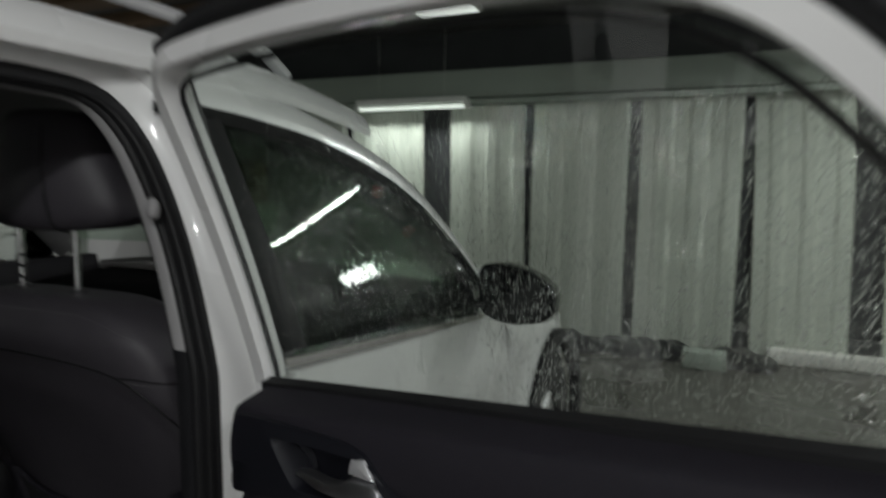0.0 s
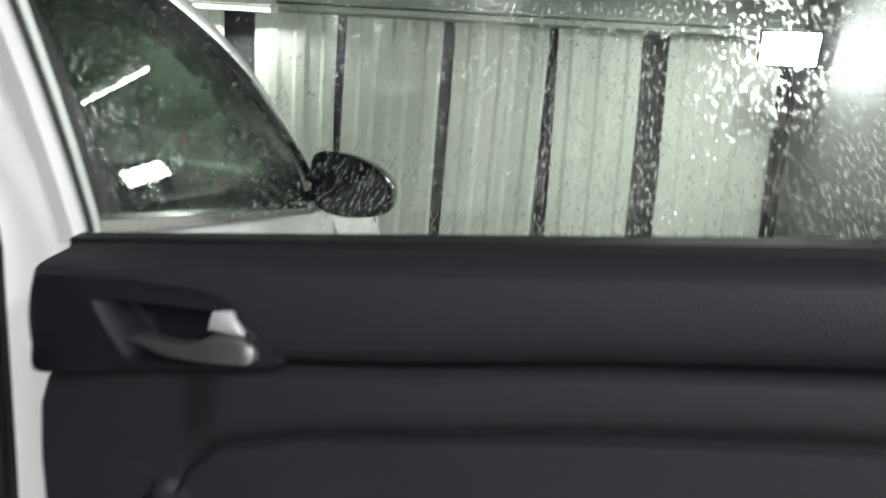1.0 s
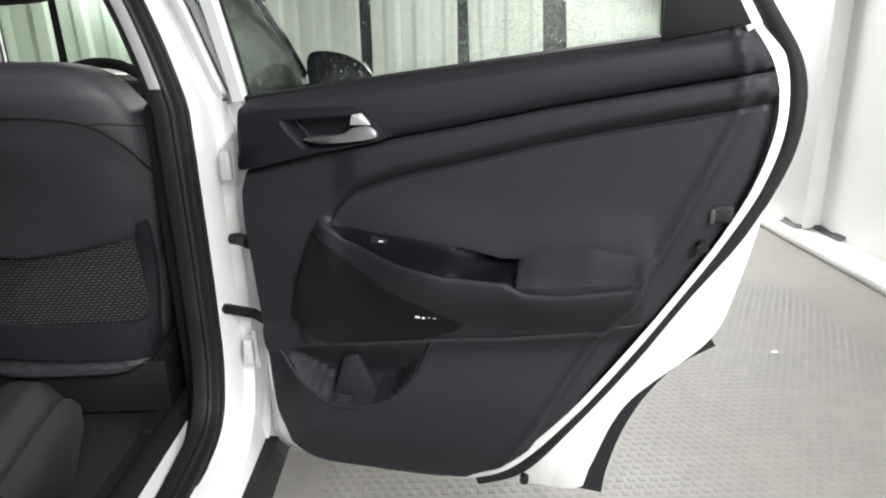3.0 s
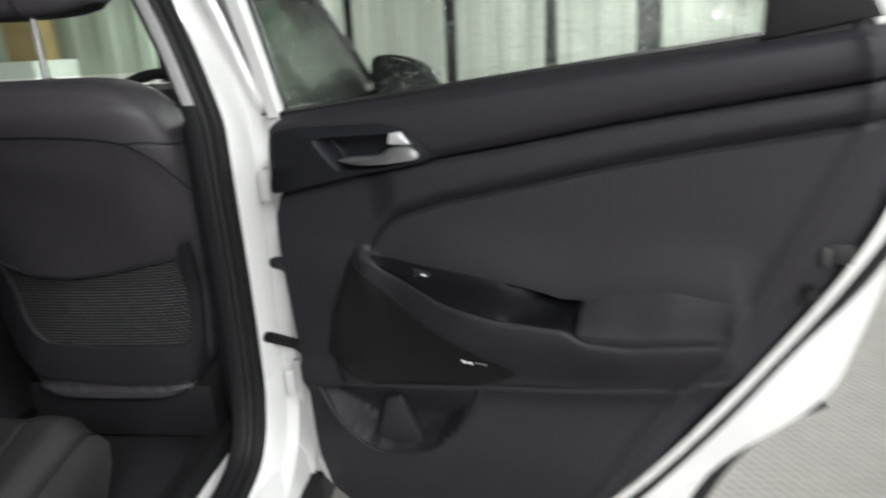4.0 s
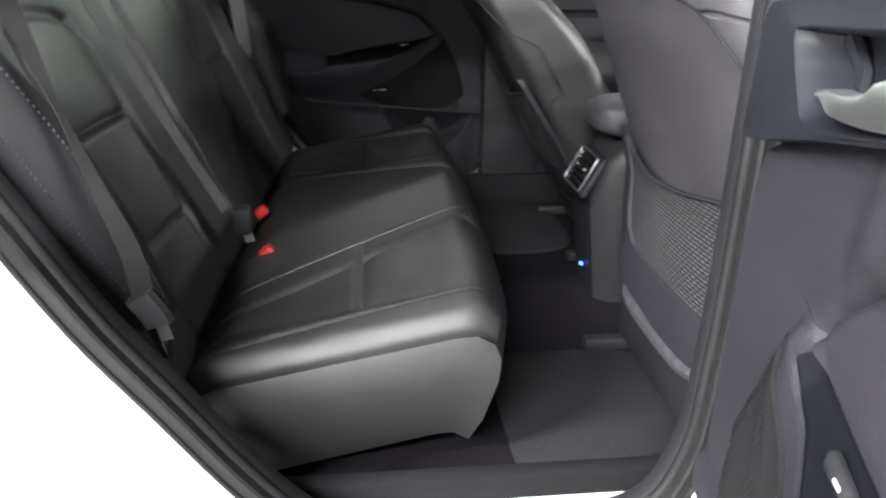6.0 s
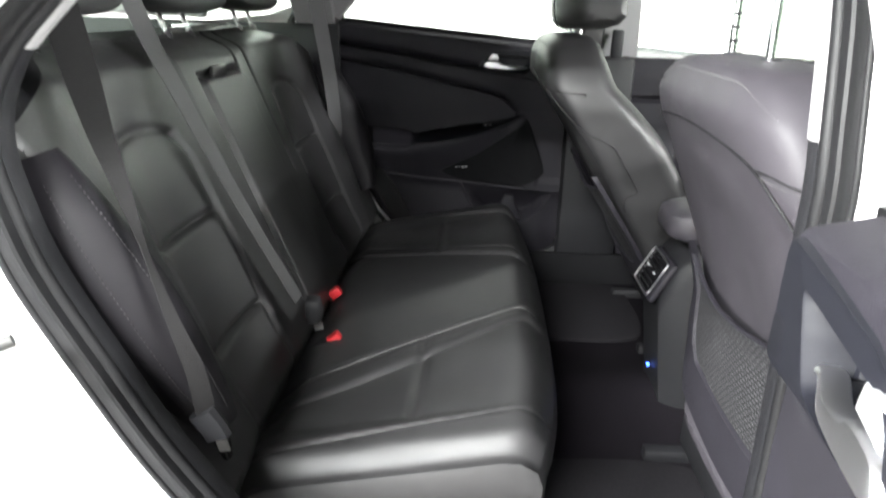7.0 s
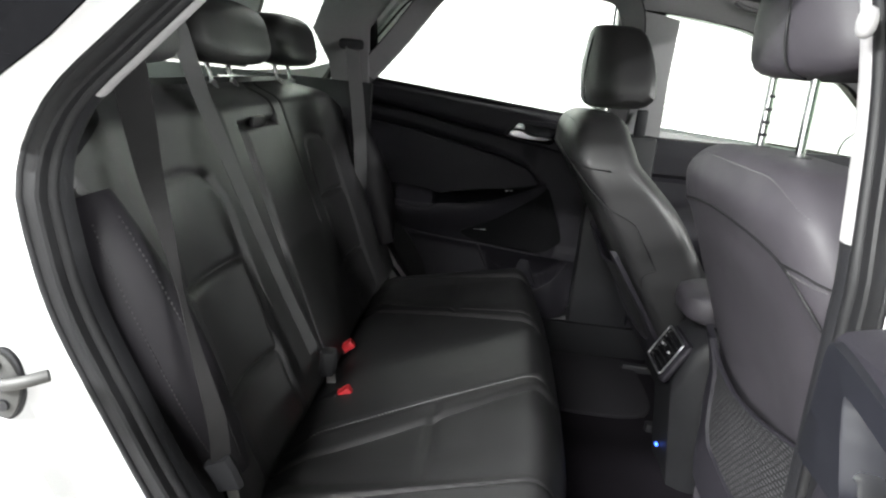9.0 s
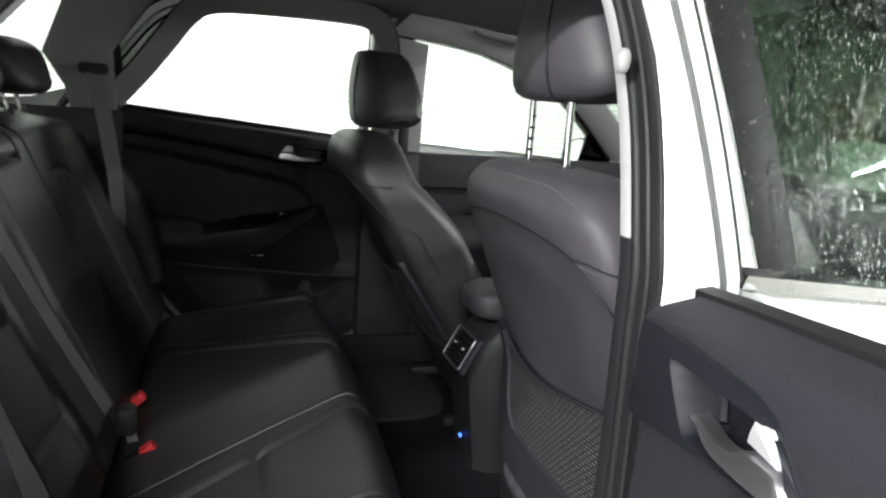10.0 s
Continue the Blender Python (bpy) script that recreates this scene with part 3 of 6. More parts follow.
def roof_z(x, y):
    return 1.580 - 0.055 * (x / 0.66) ** 2 - 0.05 * max(0, (y - 0.1) / 0.6) ** 2 - 0.05 * max(0, (-0.6 - y) / 1.0) ** 2


def roof_half(y):
    return 0.675 - 0.05 * max(0, y) - 0.03 * max(0, -0.7 - y)


bm = sheet(40, 40, lambda u, v: (lambda y: Vector(((2 * u - 1) * roof_half(y), y, roof_z((2 * u - 1) * 0.66, y))))(-1.75 + 2.35 * v), None, (0, 0, -0.012))
part("roof", bm, PAINT, car, "white roof panel")
bm = sheet(40, 40, lambda u, v: (lambda y: Vector(((2 * u - 1) * (roof_half(y) - 0.01), y, roof_z((2 * u - 1) * 0.66, y) - 0.05 - 0.03 * abs(2 * u - 1) ** 3)))(-1.70 + 2.27 * v), None, (0, 0, 0.01))
part("headlining", bm, LINING, car, "dark grey cloth headlining")
for m in (1, -1):
    # cant rail between roof and door opening, and the black roof rail over it
    ys = [-1.75 + 2.4 * k / 30 for k in range(31)]
    rows = [[Vector((m * roof_half(y), y, roof_z(0.66, y))) for y in ys], [Vector((m * (roof_half(y) + 0.035), y, roof_z(0.66, y) - 0.022)) for y in ys], [Vector((m * (roof_half(y) + 0.050), y, roof_z(0.66, y) - 0.05)) for y in ys], [Vector((m * (roof_half(y) + 0.045), y, roof_z(0.66, y) - 0.066)) for y in ys]]
    part("cant_rail", loft(rows, False, False), PAINT, car, "white cant rail")
    rail_path = curve([(m * 0.60, -1.5, 1.515), (m * 0.625, -1.35, 1.560), (m * 0.635, -0.5, 1.580), (m * 0.63, 0.25, 1.570), (m * 0.615, 0.42, 1.530)], 24)
    part("roof_rail", sweep(rail_path, circle(0.016, 8, 0.011)), SATIN, car, "silver roof rail")

# inner floor, tunnel and the rear wall of the cabin
bm = sheet(30, 20, lambda u, v: Vector((-0.70 + 1.40 * u, -0.62 + 1.9 * v, 0.272 + 0.045 * bump(-0.70 + 1.40 * u, 0.13) + 0.01 * bump(-0.62 + 1.9 * v - 0.2, 0.2))), None, (0, 0, -0.02))
part("cabin_floor", bm, CARPET, car, "black carpeted cabin floor")
for m in (1, -1):
    out = [(0.30, -0.20), (0.62, -0.20), (0.66, -0.12), (0.66, 0.10), (0.60, 0.14), (0.34, 0.14), (0.27, 0.06), (0.27, -0.14)]
    tagged(part("floor_mat", plate(curve([(a, b, 0) for a, b in out], 40, True) and [(p.x, p.y) for p in curve([(a, b, 0) for a, b in out], 40, True)], lambda u, v, d: Vector((m * u, v, d)), 0.280, 0.292, 0.003), MAT_GREY), "grey carpet floor mat lying in the rear footwell", "floor mat", "floor mats")
for m in (1, -1):
    part("inner_sill", box((m * 0.712, 0.28, 0.32), (0.03, 1.9, 0.13), 0.008), DASH, car, "black sill lining")
for m in (1, -1):
    part("pillar_foot_trim", box((m * 0.745, 0.085 if m > 0 else 0.022, 0.64), (0.06, 0.13 if m > 0 else 0.20, 0.78), 0.02), TRIM_DARK, car, "black lower pillar trim")
part("underbody", box((0, -0.2, 0.22), (1.62, 3.4, 0.05), 0.01), TRIM_DARK, car)
part("load_bay", box((0, -1.32, 0.62), (1.28, 0.62, 0.04), 0.01), CARPET, car, "black carpeted load floor")
part("tailgate", sheet(12, 12, lambda u, v: Vector((-0.64 + 1.28 * u, -1.90 + 0.16 * v - 0.05 * (1 - (2 * u - 1) ** 2), 0.45 + 0.65 * v)), None, (0, 0.03, 0)), PAINT, car, "white tailgate")
part("rear_window", sheet(12, 6, lambda u, v: Vector((-0.62 + 1.24 * u, -1.74 + 0.22 * v, 1.11 + 0.33 * v)), None, (0, 0.004, 0)), GLASS_SCREEN, car, "tinted rear window")
for m in (1, -1):
    lo_y, lo_z = (-0.98, 1.06) if m > 0 else (-0.80, 1.11)
    bm = loft([[Vector((m * a, b, c)) for a, b, c in r] for r in ([(0.70, lo_y, lo_z), (0.70, -0.80, 0.36), (0.67, -1.78, 0.36), (0.67, -1.80, 1.12)], [(0.72, lo_y, lo_z), (0.74, -0.80, 0.36), (0.74, -1.80, 0.36), (0.70, -1.82, 1.12)])])
    part("load_bay_side", bm, TRIM_DARK, car, "black side lining")
    # rear pillar inside, light grey, with the small window behind it
    pillar = [(-0.86, 1.10), (-1.02, 1.12), (-0.99, 1.24), (-0.90, 1.43), (-0.66, 1.43), (-0.70, 1.36), (-0.82, 1.22)] if m > 0 else [(-0.815, 1.11), (-0.935, 1.11), (-0.945, 1.17), (-0.990, 1.26), (-0.905, 1.43), (-0.685, 1.43), (-0.755, 1.345), (-0.812, 1.275)]
    bm = plate(pillar, lambda u, v, d: Vector((m * (side(0.735, v) + d), u, v)), 0.0, 0.03, 0.008)
    part("rear_pillar_trim", bm, LINING, car, "dark grey rear pillar trim")
    if m < 0:
        bm = plate([(0.0, 1.02), (0.14, 1.02), (0.125, 1.20), (0.112, 1.38), (-0.03, 1.40), (-0.005, 1.2)], lambda u, v, d: Vector((m * (side(0.795, v) + d), u, v)), 0.0, 0.03, 0.008)
        part("centre_pillar_trim", bm, PILLAR_GREY, car, "light grey centre pillar trim")
        part("belt_slider", box((m * 0.735, 0.06, 1.06), (0.02, 0.035, 0.10), 0.006), TRIM_DARK, car, "black belt slider")
    bm = plate([(-1.22, 1.12), (-1.70, 1.14), (-1.50, 1.42), (-1.10, 1.42)], lambda u, v, d: Vector((m * (side(0.735, v) + d), u, v)), 0.0, 0.03, 0.008)
    part("tail_pillar_trim", bm, PILLAR_GREY, car, "light grey tail pillar trim")


# ---- rear doors ----
C1 = [(0.0, 0.892), (0.086, 0.911), (0.209, 0.941), (0.363, 0.970), (0.464, 0.988), (0.611, 1.018), (0.731, 1.038), (0.897, 1.065), (1.0, 1.078)]
C2 = [(0.224, 0.80), (0.227, 0.815), (0.240, 0.842), (0.275, 0.873), (0.36, 0.902), (0.519, 0.939), (0.612, 0.962), (0.734, 0.987), (0.901, 1.017), (1.0, 1.03)]
RAISED = [(0.29, 0.51), (0.449, 0.612), (0.631, 0.716), (0.762, 0.797), (0.86, 0.842), (0.952, 0.883), (1.012, 0.905), (1.07, 0.903), (1.135, 0.886), (1.15, 0.88)]
A_OUT = [(0.20, 0.818), (0.232, 0.810), (0.257, 0.791), (0.361, 0.759), (0.462, 0.743), (0.555, 0.739), (0.590, 0.723), (0.647, 0.722), (0.765, 0.741), (0.794, 0.772)]
A_IN = [(0.20, 0.822), (0.228, 0.814), (0.303, 0.803), (0.408, 0.793), (0.508, 0.776), (0.545, 0.766), (0.575, 0.768), (0.607, 0.778), (0.70, 0.790), (0.791, 0.777)]
MIDLINE = [(0.10, 0.565), (0.235, 0.580), (0.414, 0.601), (0.56, 0.616), (0.716, 0.640), (0.9, 0.668)]
SPEAKER = [(0.193, 0.805), (0.163, 0.729), (0.133, 0.635), (0.146, 0.613), (0.190, 0.589), (0.236, 0.583), (0.337, 0.592), (0.42, 0.607), (0.478, 0.636), (0.447, 0.658), (0.354, 0.701), (0.270, 0.749), (0.212, 0.789)]
POCKET = [(0.105, 0.552), (0.145, 0.494), (0.201, 0.453), (0.249, 0.448), (0.300, 0.457), (0.343, 0.479), (0.384, 0.526), (0.415, 0.595)]
LEFT = [(0.283, 0.30), (0.291, 0.22), (0.307, 0.140), (0.336, 0.100), (0.402, 0.079), (0.547, 0.072), (0.714, 0.060), (0.81, 0.052), (0.865, 0.054), (0.90, 0.068), (1.02, 0.076)]
RIGHT = [(0.283, 0.42), (0.298, 0.485), (0.335, 0.557), (0.455, 0.667), (0.592, 0.766), (0.727, 0.855), (0.812, 0.909), (0.867, 0.946), (0.927, 0.961), (0.952, 0.963), (0.979, 0.951), (1.02, 0.912)]


def inside(poly, x, y):
    c = False
    for i in range(len(poly)):
        (x1, y1), (x2, y2) = poly[i], poly[i - 1]
        if (y1 > y) != (y2 > y) and x < (x2 - x1) * (y - y1) / (y2 - y1) + x1:
            c = not c
    return c


def edge_distance(poly, x, y, closed=True):
    best = 9
    for i in range(0 if closed else 1, len(poly)):
        (x1, y1), (x2, y2) = poly[i - 1], poly[i]
        l2 = (x2 - x1) ** 2 + (y2 - y1) ** 2
        t = min(max(((x - x1) * (x2 - x1) + (y - y1) * (y2 - y1)) / l2, 0), 1)
        best = min(best, math.hypot(x - x1 - t * (x2 - x1), y - y1 - t * (y2 - y1)))
    return best


BEZEL = [(0.161, 1.004), (0.176, 0.980), (0.204, 0.952), (0.262, 0.957), (0.325, 0.969), (0.341, 0.978), (0.328, 1.003), (0.315, 1.014), (0.287, 1.012)]
BEZEL_PANEL = [(0.080, 1.017), (0.074, 0.960), (0.067, 0.909), (0.209, 0.943), (0.363, 0.972), (0.345, 0.992), (0.316, 1.021), (0.278, 1.028)]
POCKET_HOLE = [(0.113, 0.553), (0.150, 0.500), (0.204, 0.460), (0.249, 0.455), (0.298, 0.463), (0.337, 0.484), (0.376, 0.529), (0.404, 0.588), (0.28, 0.574), (0.18, 0.568)]


def lines(s):
    """Heights of the trim's sewn and moulded lines at s, from the bottom to the sill."""
    ao = lerp(A_OUT, s)
    ai = max(lerp(A_IN, s), ao + 0.006)
    c2 = max(lerp(C2, s) if s > 0.225 else 0.0, ai + 0.008)
    return [0.283, lerp(MIDLINE, s), ao, ai, c2, lerp(C1, s), 1.026 + 0.125 * s]


ROWS_IN = [34, 24, 9, 28, 16, 30]
BANDS = ["lower_trim", "armrest", "switch_bed", "door_insert", "middle_trim", "upper_trim"]


def trim_off(s, z):
    """How far the trim's inner face stands from the hinge plane (minus: into the cabin)."""
    l0, ml, ao, ai, c2, c1, top = lines(s)
    re = lerp(RAISED, z)
    ends = step(0.195, 0.225, s) * step(0.80, 0.775, s)
    ledge = (0.008 + 0.046 * step(0.215, 0.45, s)) * ends
    low = 0.004 + 0.010 * ends * step(0.22, 0.42, s)
    o = -0.100
    if z > c1:
        k = min((z - c1) / 0.02, 1)
        o -= 0.018 * math.sqrt(max(0, k)) + 0.012 * math.sin(math.pi * min(max((z - c1) / (top - c1), 0), 1)) - 0.050 * step(top - 0.020, top + 0.004, z)
    elif z > c2:
        o -= 0.003 + 0.017 * step(0.0, 0.024, z - c2) * step(0.235, 0.30, s) + 0.004 * math.sin(math.pi * (z - c2) / max(c1 - c2, 0.01))
    elif z > ai:
        o -= 0.004 + (low - 0.004) * step(ai + 0.09, ai, z)
    elif z > ao:
        t = (z - ao) / max(ai - ao, 0.006)
        rear = step(0.54, 0.60, s)
        # behind the switches a pad: an upright lip, a crisp edge, and a top that falls back to the insert
        o -= low + ledge * ((1 - rear) * step(ai, ao, z) + rear * (1 - max(0.0, (t - 0.34) / 0.66) ** 0.8))
        if s < 0.575:
            o += 0.034 * step(0.45, 0.54, s) * step(0.588, 0.548, s) * step(ao, ao + 0.008, z) * step(ai, ai - 0.006, z)
    elif z > ml:
        t = (ao - z) / max(ao - ml, 0.01)
        o -= (low + ledge) * (1 - step(0.0, 1.0, t)) + 0.014 * step(0, 1, t) + 0.004 * math.sin(math.pi * t) * ends
    else:
        o -= 0.014 * bump(ml - z, 0.02) + 0.020 * step(0.30, 0.40, z) * step(0.60, 0.45, z) * step(0.08, 0.16, s)
    if z < c1:
        k = step(0.150, 0.235, s)
        o = -0.106 * (1 - k) + o * k if z > 0.60 else o
    # the pod below the armrest stands proud along its front edge
    if ml < z < ao + 0.02:
        pod = lerp([(0.56, 0.172), (0.62, 0.150), (0.69, 0.150), (0.80, 0.200), (0.83, 0.215)], z)
        o -= 0.007 * step(pod - 0.006, pod + 0.006, s) * (1 - step(pod + 0.02, pod + 0.10, s)) * step(ao + 0.02, ao - 0.004, z)
    # map pocket
    if z < 0.60 and inside(POCKET_HOLE, s, z):
        o += 0.050 * step(0.0, 0.026, edge_distance(POCKET, s, z, False)) * step(0.582, 0.49, z)
    # sewn lines
    o += 0.007 * bump(z - c1, 0.0035)
    slope = (lerp(C2, s + 0.004) - lerp(C2, s - 0.004)) / 0.008
    o += 0.007 * bump((z - c2) / math.hypot(1.0, slope), 0.0035) * step(0.222, 0.232, s)
    o += 0.003 * bump(z - ao, 0.003) * ends
    if 0.2 < s < 0.80:
        o += 0.004 * bump(z - ml, 0.003)
    # the rear edge falls away behind a soft ridge
    o += 0.016 * step(re, re + 0.025, s) + 0.012 * step(re + 0.02, re + 0.09, s) if z > 0.38 else 0
    o -= 0.005 * bump(s - re, 0.010)
    zn = z if z < 0.8 else 0.8 + (z - 0.8) * 0.22 / (top - 0.8)
    l, r = lerp(LEFT, zn), lerp(RIGHT, zn)
    e = min(4.0 * (s - l), r - s, z - 0.283)
    return o + 0.016 * (1 - step(0, 0.018, max(e, 0)))


def smooth_outline(o, n, tight=False):
    """n points round the outline; tight: only its corners are rounded."""
    if tight:
        o = [(o[i][0] + (o[i - 1][0] - o[i][0]) * f, o[i][1] + (o[i - 1][1] - o[i][1]) * f) if f > 0 else (o[i][0] + (o[(i + 1) % len(o)][0] - o[i][0]) * -f, o[i][1] + (o[(i + 1) % len(o)][1] - o[i][1]) * -f) for i in range(len(o)) for f in (0.15, -0.15)]
    return [(p.x, p.y) for p in curve([(u, v, 0) for u, v in o], n, True)]


TRIM_PARTS = {"upper_trim": (TRIM_SOFT, "charcoal padded upper trim"), "middle_trim": (TRIM, "charcoal grained band"),
              "door_insert": (TRIM_SOFT, "charcoal leather insert"), "armrest": (TRIM, "charcoal armrest"), "switch_bed": (SWITCH_BED, "black switch bed"), 
              "lower_trim": (TRIM, "charcoal grained lower trim"), "map_pocket": (TRIM, "charcoal map pocket")}

# matching outlines of the door shell from its front top round the bottom to its rear top: (s, z)
O_TRIM = [(0.074, 1.03), (0.064, 0.87), (0.062, 0.62), (0.064, 0.50), (0.070, 0.40), (0.093, 0.336), (0.136, 0.307), (0.249, 0.290), (0.394, 0.282), (0.470, 0.292), (0.557, 0.335), (0.667, 0.455), (0.766, 0.592), (0.853, 0.727), (0.907, 0.819), (0.945, 0.904), (0.965, 0.997), (0.953, 1.077), (0.911, 1.144)]
O_FLANGE = [(0.058, 1.03), (0.052, 0.87), (0.050, 0.62), (0.050, 0.50), (0.056, 0.40), (0.066, 0.325), (0.115, 0.292), (0.249, 0.274), (0.391, 0.267), (0.487, 0.276), (0.574, 0.321), (0.682, 0.444), (0.777, 0.577), (0.864, 0.714), (0.918, 0.806), (0.960, 0.893), (0.982, 0.99), (0.971, 1.087), (0.927, 1.155)]
O_SKIN = [(0.020, 1.03), (0.018, 0.90), (0.015, 0.62), (0.018, 0.45), (0.014, 0.36), (0.020, 0.270), (0.10, 0.240), (0.26, 0.233), (0.45, 0.231), (0.60, 0.232), (0.692, 0.234), (0.714, 0.29), (0.776, 0.440), (0.912, 0.585), (0.952, 0.695), (0.984, 0.860), (0.994, 0.98), (0.984, 1.07), (0.933, 1.165)]
FRAME_TOP = [(0.046, 1.03), (0.038, 1.15), (0.032, 1.29), (0.034, 1.385), (0.056, 1.424), (0.12, 1.436), (0.30, 1.443), (0.50, 1.440), (0.62, 1.425), (0.70, 1.387), (0.79, 1.295), (0.855, 1.220), (0.893, 1.173), (0.915, 1.140)]


def pane_mesh(f, thick):
    """A closed sheet of glass, both faces smooth."""
    bm = sheet(44, 20, f)
    bmesh.ops.recalc_face_normals(bm, faces=bm.faces)
    g = bmesh.ops.extrude_face_region(bm, geom=bm.faces[:])
    bmesh.ops.translate(bm, vec=thick, verts=[e for e in g["geom"] if isinstance(e, bmesh.types.BMVert)])
    return bm


def rear_door(root, m):
    def at(s, o, z):
        return Vector((m * (o + min(0, side(0, z) - side(0, 1.04))), -s, z))

    # trim as a fine relief whose rows follow its lines
    nu = 150
    levels = [(band, 0.5 - 0.5 * math.cos(math.pi * k / n)) for band, n in enumerate(ROWS_IN) for k in range(n)] + [(5, 1.0)]
    grid = []
    for band, f in levels:
        row = []
        for i in range(nu + 1):
            s = 0.05 + 0.9 * i / nu
            for _ in range(8):
                q = lines(s)
                z = q[band] + (q[band + 1] - q[band]) * f
                zn = z if z < 0.8 else 0.8 + (z - 0.8) * 0.22 / (q[6] - 0.8)
                s = lerp(LEFT, zn) + (lerp(RIGHT, zn) - lerp(LEFT, zn)) * i / nu
            row.append((s, trim_off(s, z), z))
        grid.append(row)
    buckets = {}
    for j in range(len(levels) - 1):
        for i in range(nu):
            q = (grid[j][i], grid[j][i + 1], grid[j + 1][i + 1], grid[j + 1][i])
            s, z = sum(p[0] for p in q) / 4, sum(p[2] for p in q) / 4
            name = BANDS[levels[j][0]]
            if name == "switch_bed" and not 0.235 < s < 0.575:
                name = "armrest"
            if name in ("armrest", "switch_bed") and (s < 0.2 or s > 0.79):
                name = "lower_trim" if z < 0.78 else "door_insert"
            if name == "upper_trim" and inside(BEZEL, s, z):
                continue
            if name == "lower_trim" and inside(POCKET_HOLE, s, z) and edge_distance(POCKET_HOLE, s, z) > 0.012:
                name = "map_pocket"
            buckets.setdefault(name, []).append((j, i))
    for name, cells in sorted(buckets.items(), key=lambda kv: -len(kv[1])):
        bm = bmesh.new()
        made = {}
        for j, i in cells:
            vs = []
            for a, b in ((j, i), (j, i + 1), (j + 1, i + 1), (j + 1, i)):
                if (a, b) not in made:
                    s, o, z = grid[a][b]
                    made[a, b] = bm.verts.new((m * o, -s, z))
                vs.append(made[a, b])
            bm.faces.new(vs)
        part(name, bm, TRIM_PARTS[name][0], root, TRIM_PARTS[name][1])

    def patch(outline, centre, rings, depth):
        """A skin over the outline: rings of it shrunk to the centre; depth(s, z, k) gives its place."""
        rows = []
        for k in rings:
            row = []
            for u, v in outline:
                s, z = centre[0] + k * (u - centre[0]), centre[1] + k * (v - centre[1])
                row.append(Vector((m * depth(s, z, k), -s, z)))
            rows.append(row)
        bm = loft(rows, True, False)
        bmesh.ops.triangle_fill(bm, edges=[e for e in bm.edges if e.is_boundary and all((v.co - Vector(rows[-1][0])).length < 0.02 for v in e.verts)])
        return bm

    # slate panel round the handle, and the bowl behind the lever
    oa, ob = smooth_outline(BEZEL_PANEL, 96, True), smooth_outline(BEZEL, 96, True)
    rows = []
    for t in (0, 0.12, 0.5, 0.9, 1.0):
        rows.append([Vector((m * (trim_off(0.2, 0.985) + (0.008 if t == 0 else -0.002 - 0.003 * (t >= 0.9))), -(a[0] + (b[0] - a[0]) * t), a[1] + (b[1] - a[1]) * t)) for a, b in zip(oa, ob)])
    part("handle_panel", loft(rows, True, False), TRIM_BLUE, root, "dark slate panel round the handle")
    base = trim_off(0.2, 0.985)
    part("handle_bowl", patch(ob, (0.25, 0.983), (1.0, 0.97, 0.9, 0.8, 0.6, 0.3, 0.01), lambda s, z, k: base - 0.005 + 0.036 * (1 - step(0.78, 1.0, k))), TRIM_BLUE, root, "dark handle bowl")
    # speaker grille and map pocket
    so = smooth_outline(SPEAKER, 90)
    part("speaker_grille", patch(so, (0.27, 0.665), (1.0, 0.985, 0.96, 0.85, 0.7, 0.5, 0.3, 0.01), lambda s, z, k: trim_off(s, z) - (0.0035 if k < 0.99 else -0.004)), DASH, root, "black speaker grille")
    # painted shell
    n = 120
    pts = [curve([(0, s, z) for s, z in o], n) for o in (O_TRIM, O_FLANGE, O_SKIN)]
    for p in pts[2]:
        p.z = min(p.z, 0.998 + 0.105 * p.y)
    def ringo(k, o):
        return [Vector((m * (o(p.z) if callable(o) else o), -p.y, p.z)) for p in pts[k]]
    def bulge(z):
        return 0.055 - 0.05 * step(0.75, 1.1, z) - 0.015 * step(0.45, 0.25, z)
    rows = [ringo(0, -0.080), ringo(1, -0.066), ringo(1, -0.050), ringo(2, -0.004), ringo(2, bulge)]
    bm = loft(rows, False, False)
    part("door_shell", bm, PAINT, root, "white painted door shell")
    # outer skin
    skin = pts[2]
    bm = bmesh.new()
    vs = [bm.verts.new((m * bulge(p.z), -p.y, p.z)) for p in skin]
    fill = bm.faces.new(vs)
    bmesh.ops.triangulate(bm, faces=[fill])
    part("outer_skin", bm, PAINT, root, "white outer door skin", smooth=False)
    # rubber seal on the flange, along the rear and the bottom
    rear_edge = [(0.49, 0.268), (0.578, 0.308), (0.672, 0.424), (0.770, 0.562), (0.852, 0.692), (0.932, 0.812), (0.984, 0.93), (0.996, 1.02), (0.982, 1.086), (0.945, 1.142), (0.914, 1.184), (0.874, 1.232), (0.81, 1.306), (0.722, 1.405), (0.64, 1.450), (0.50, 1.466), (0.30, 1.469), (0.14, 1.463), (0.05, 1.444)]
    keep = [Vector((m * (-0.052 + min(0, side(0, p.z) - side(0, 1.10))), -p.y, p.z)) for p in curve([(0, a, b) for a, b in rear_edge], 110)]
    part("edge_seal", sweep(keep, circle(0.0145, 12, 0.015), False, (1, 0, 0)), RUBBER, root, "black rubber edge seal")
    # wheel-arch cladding at the lower rear corner
    arch = curve([(0, 0.700, 0.205), (0, 0.710, 0.276), (0, 0.740, 0.378), (0, 0.788, 0.474), (0, 0.845, 0.545), (0, 0.912, 0.594)], 26)
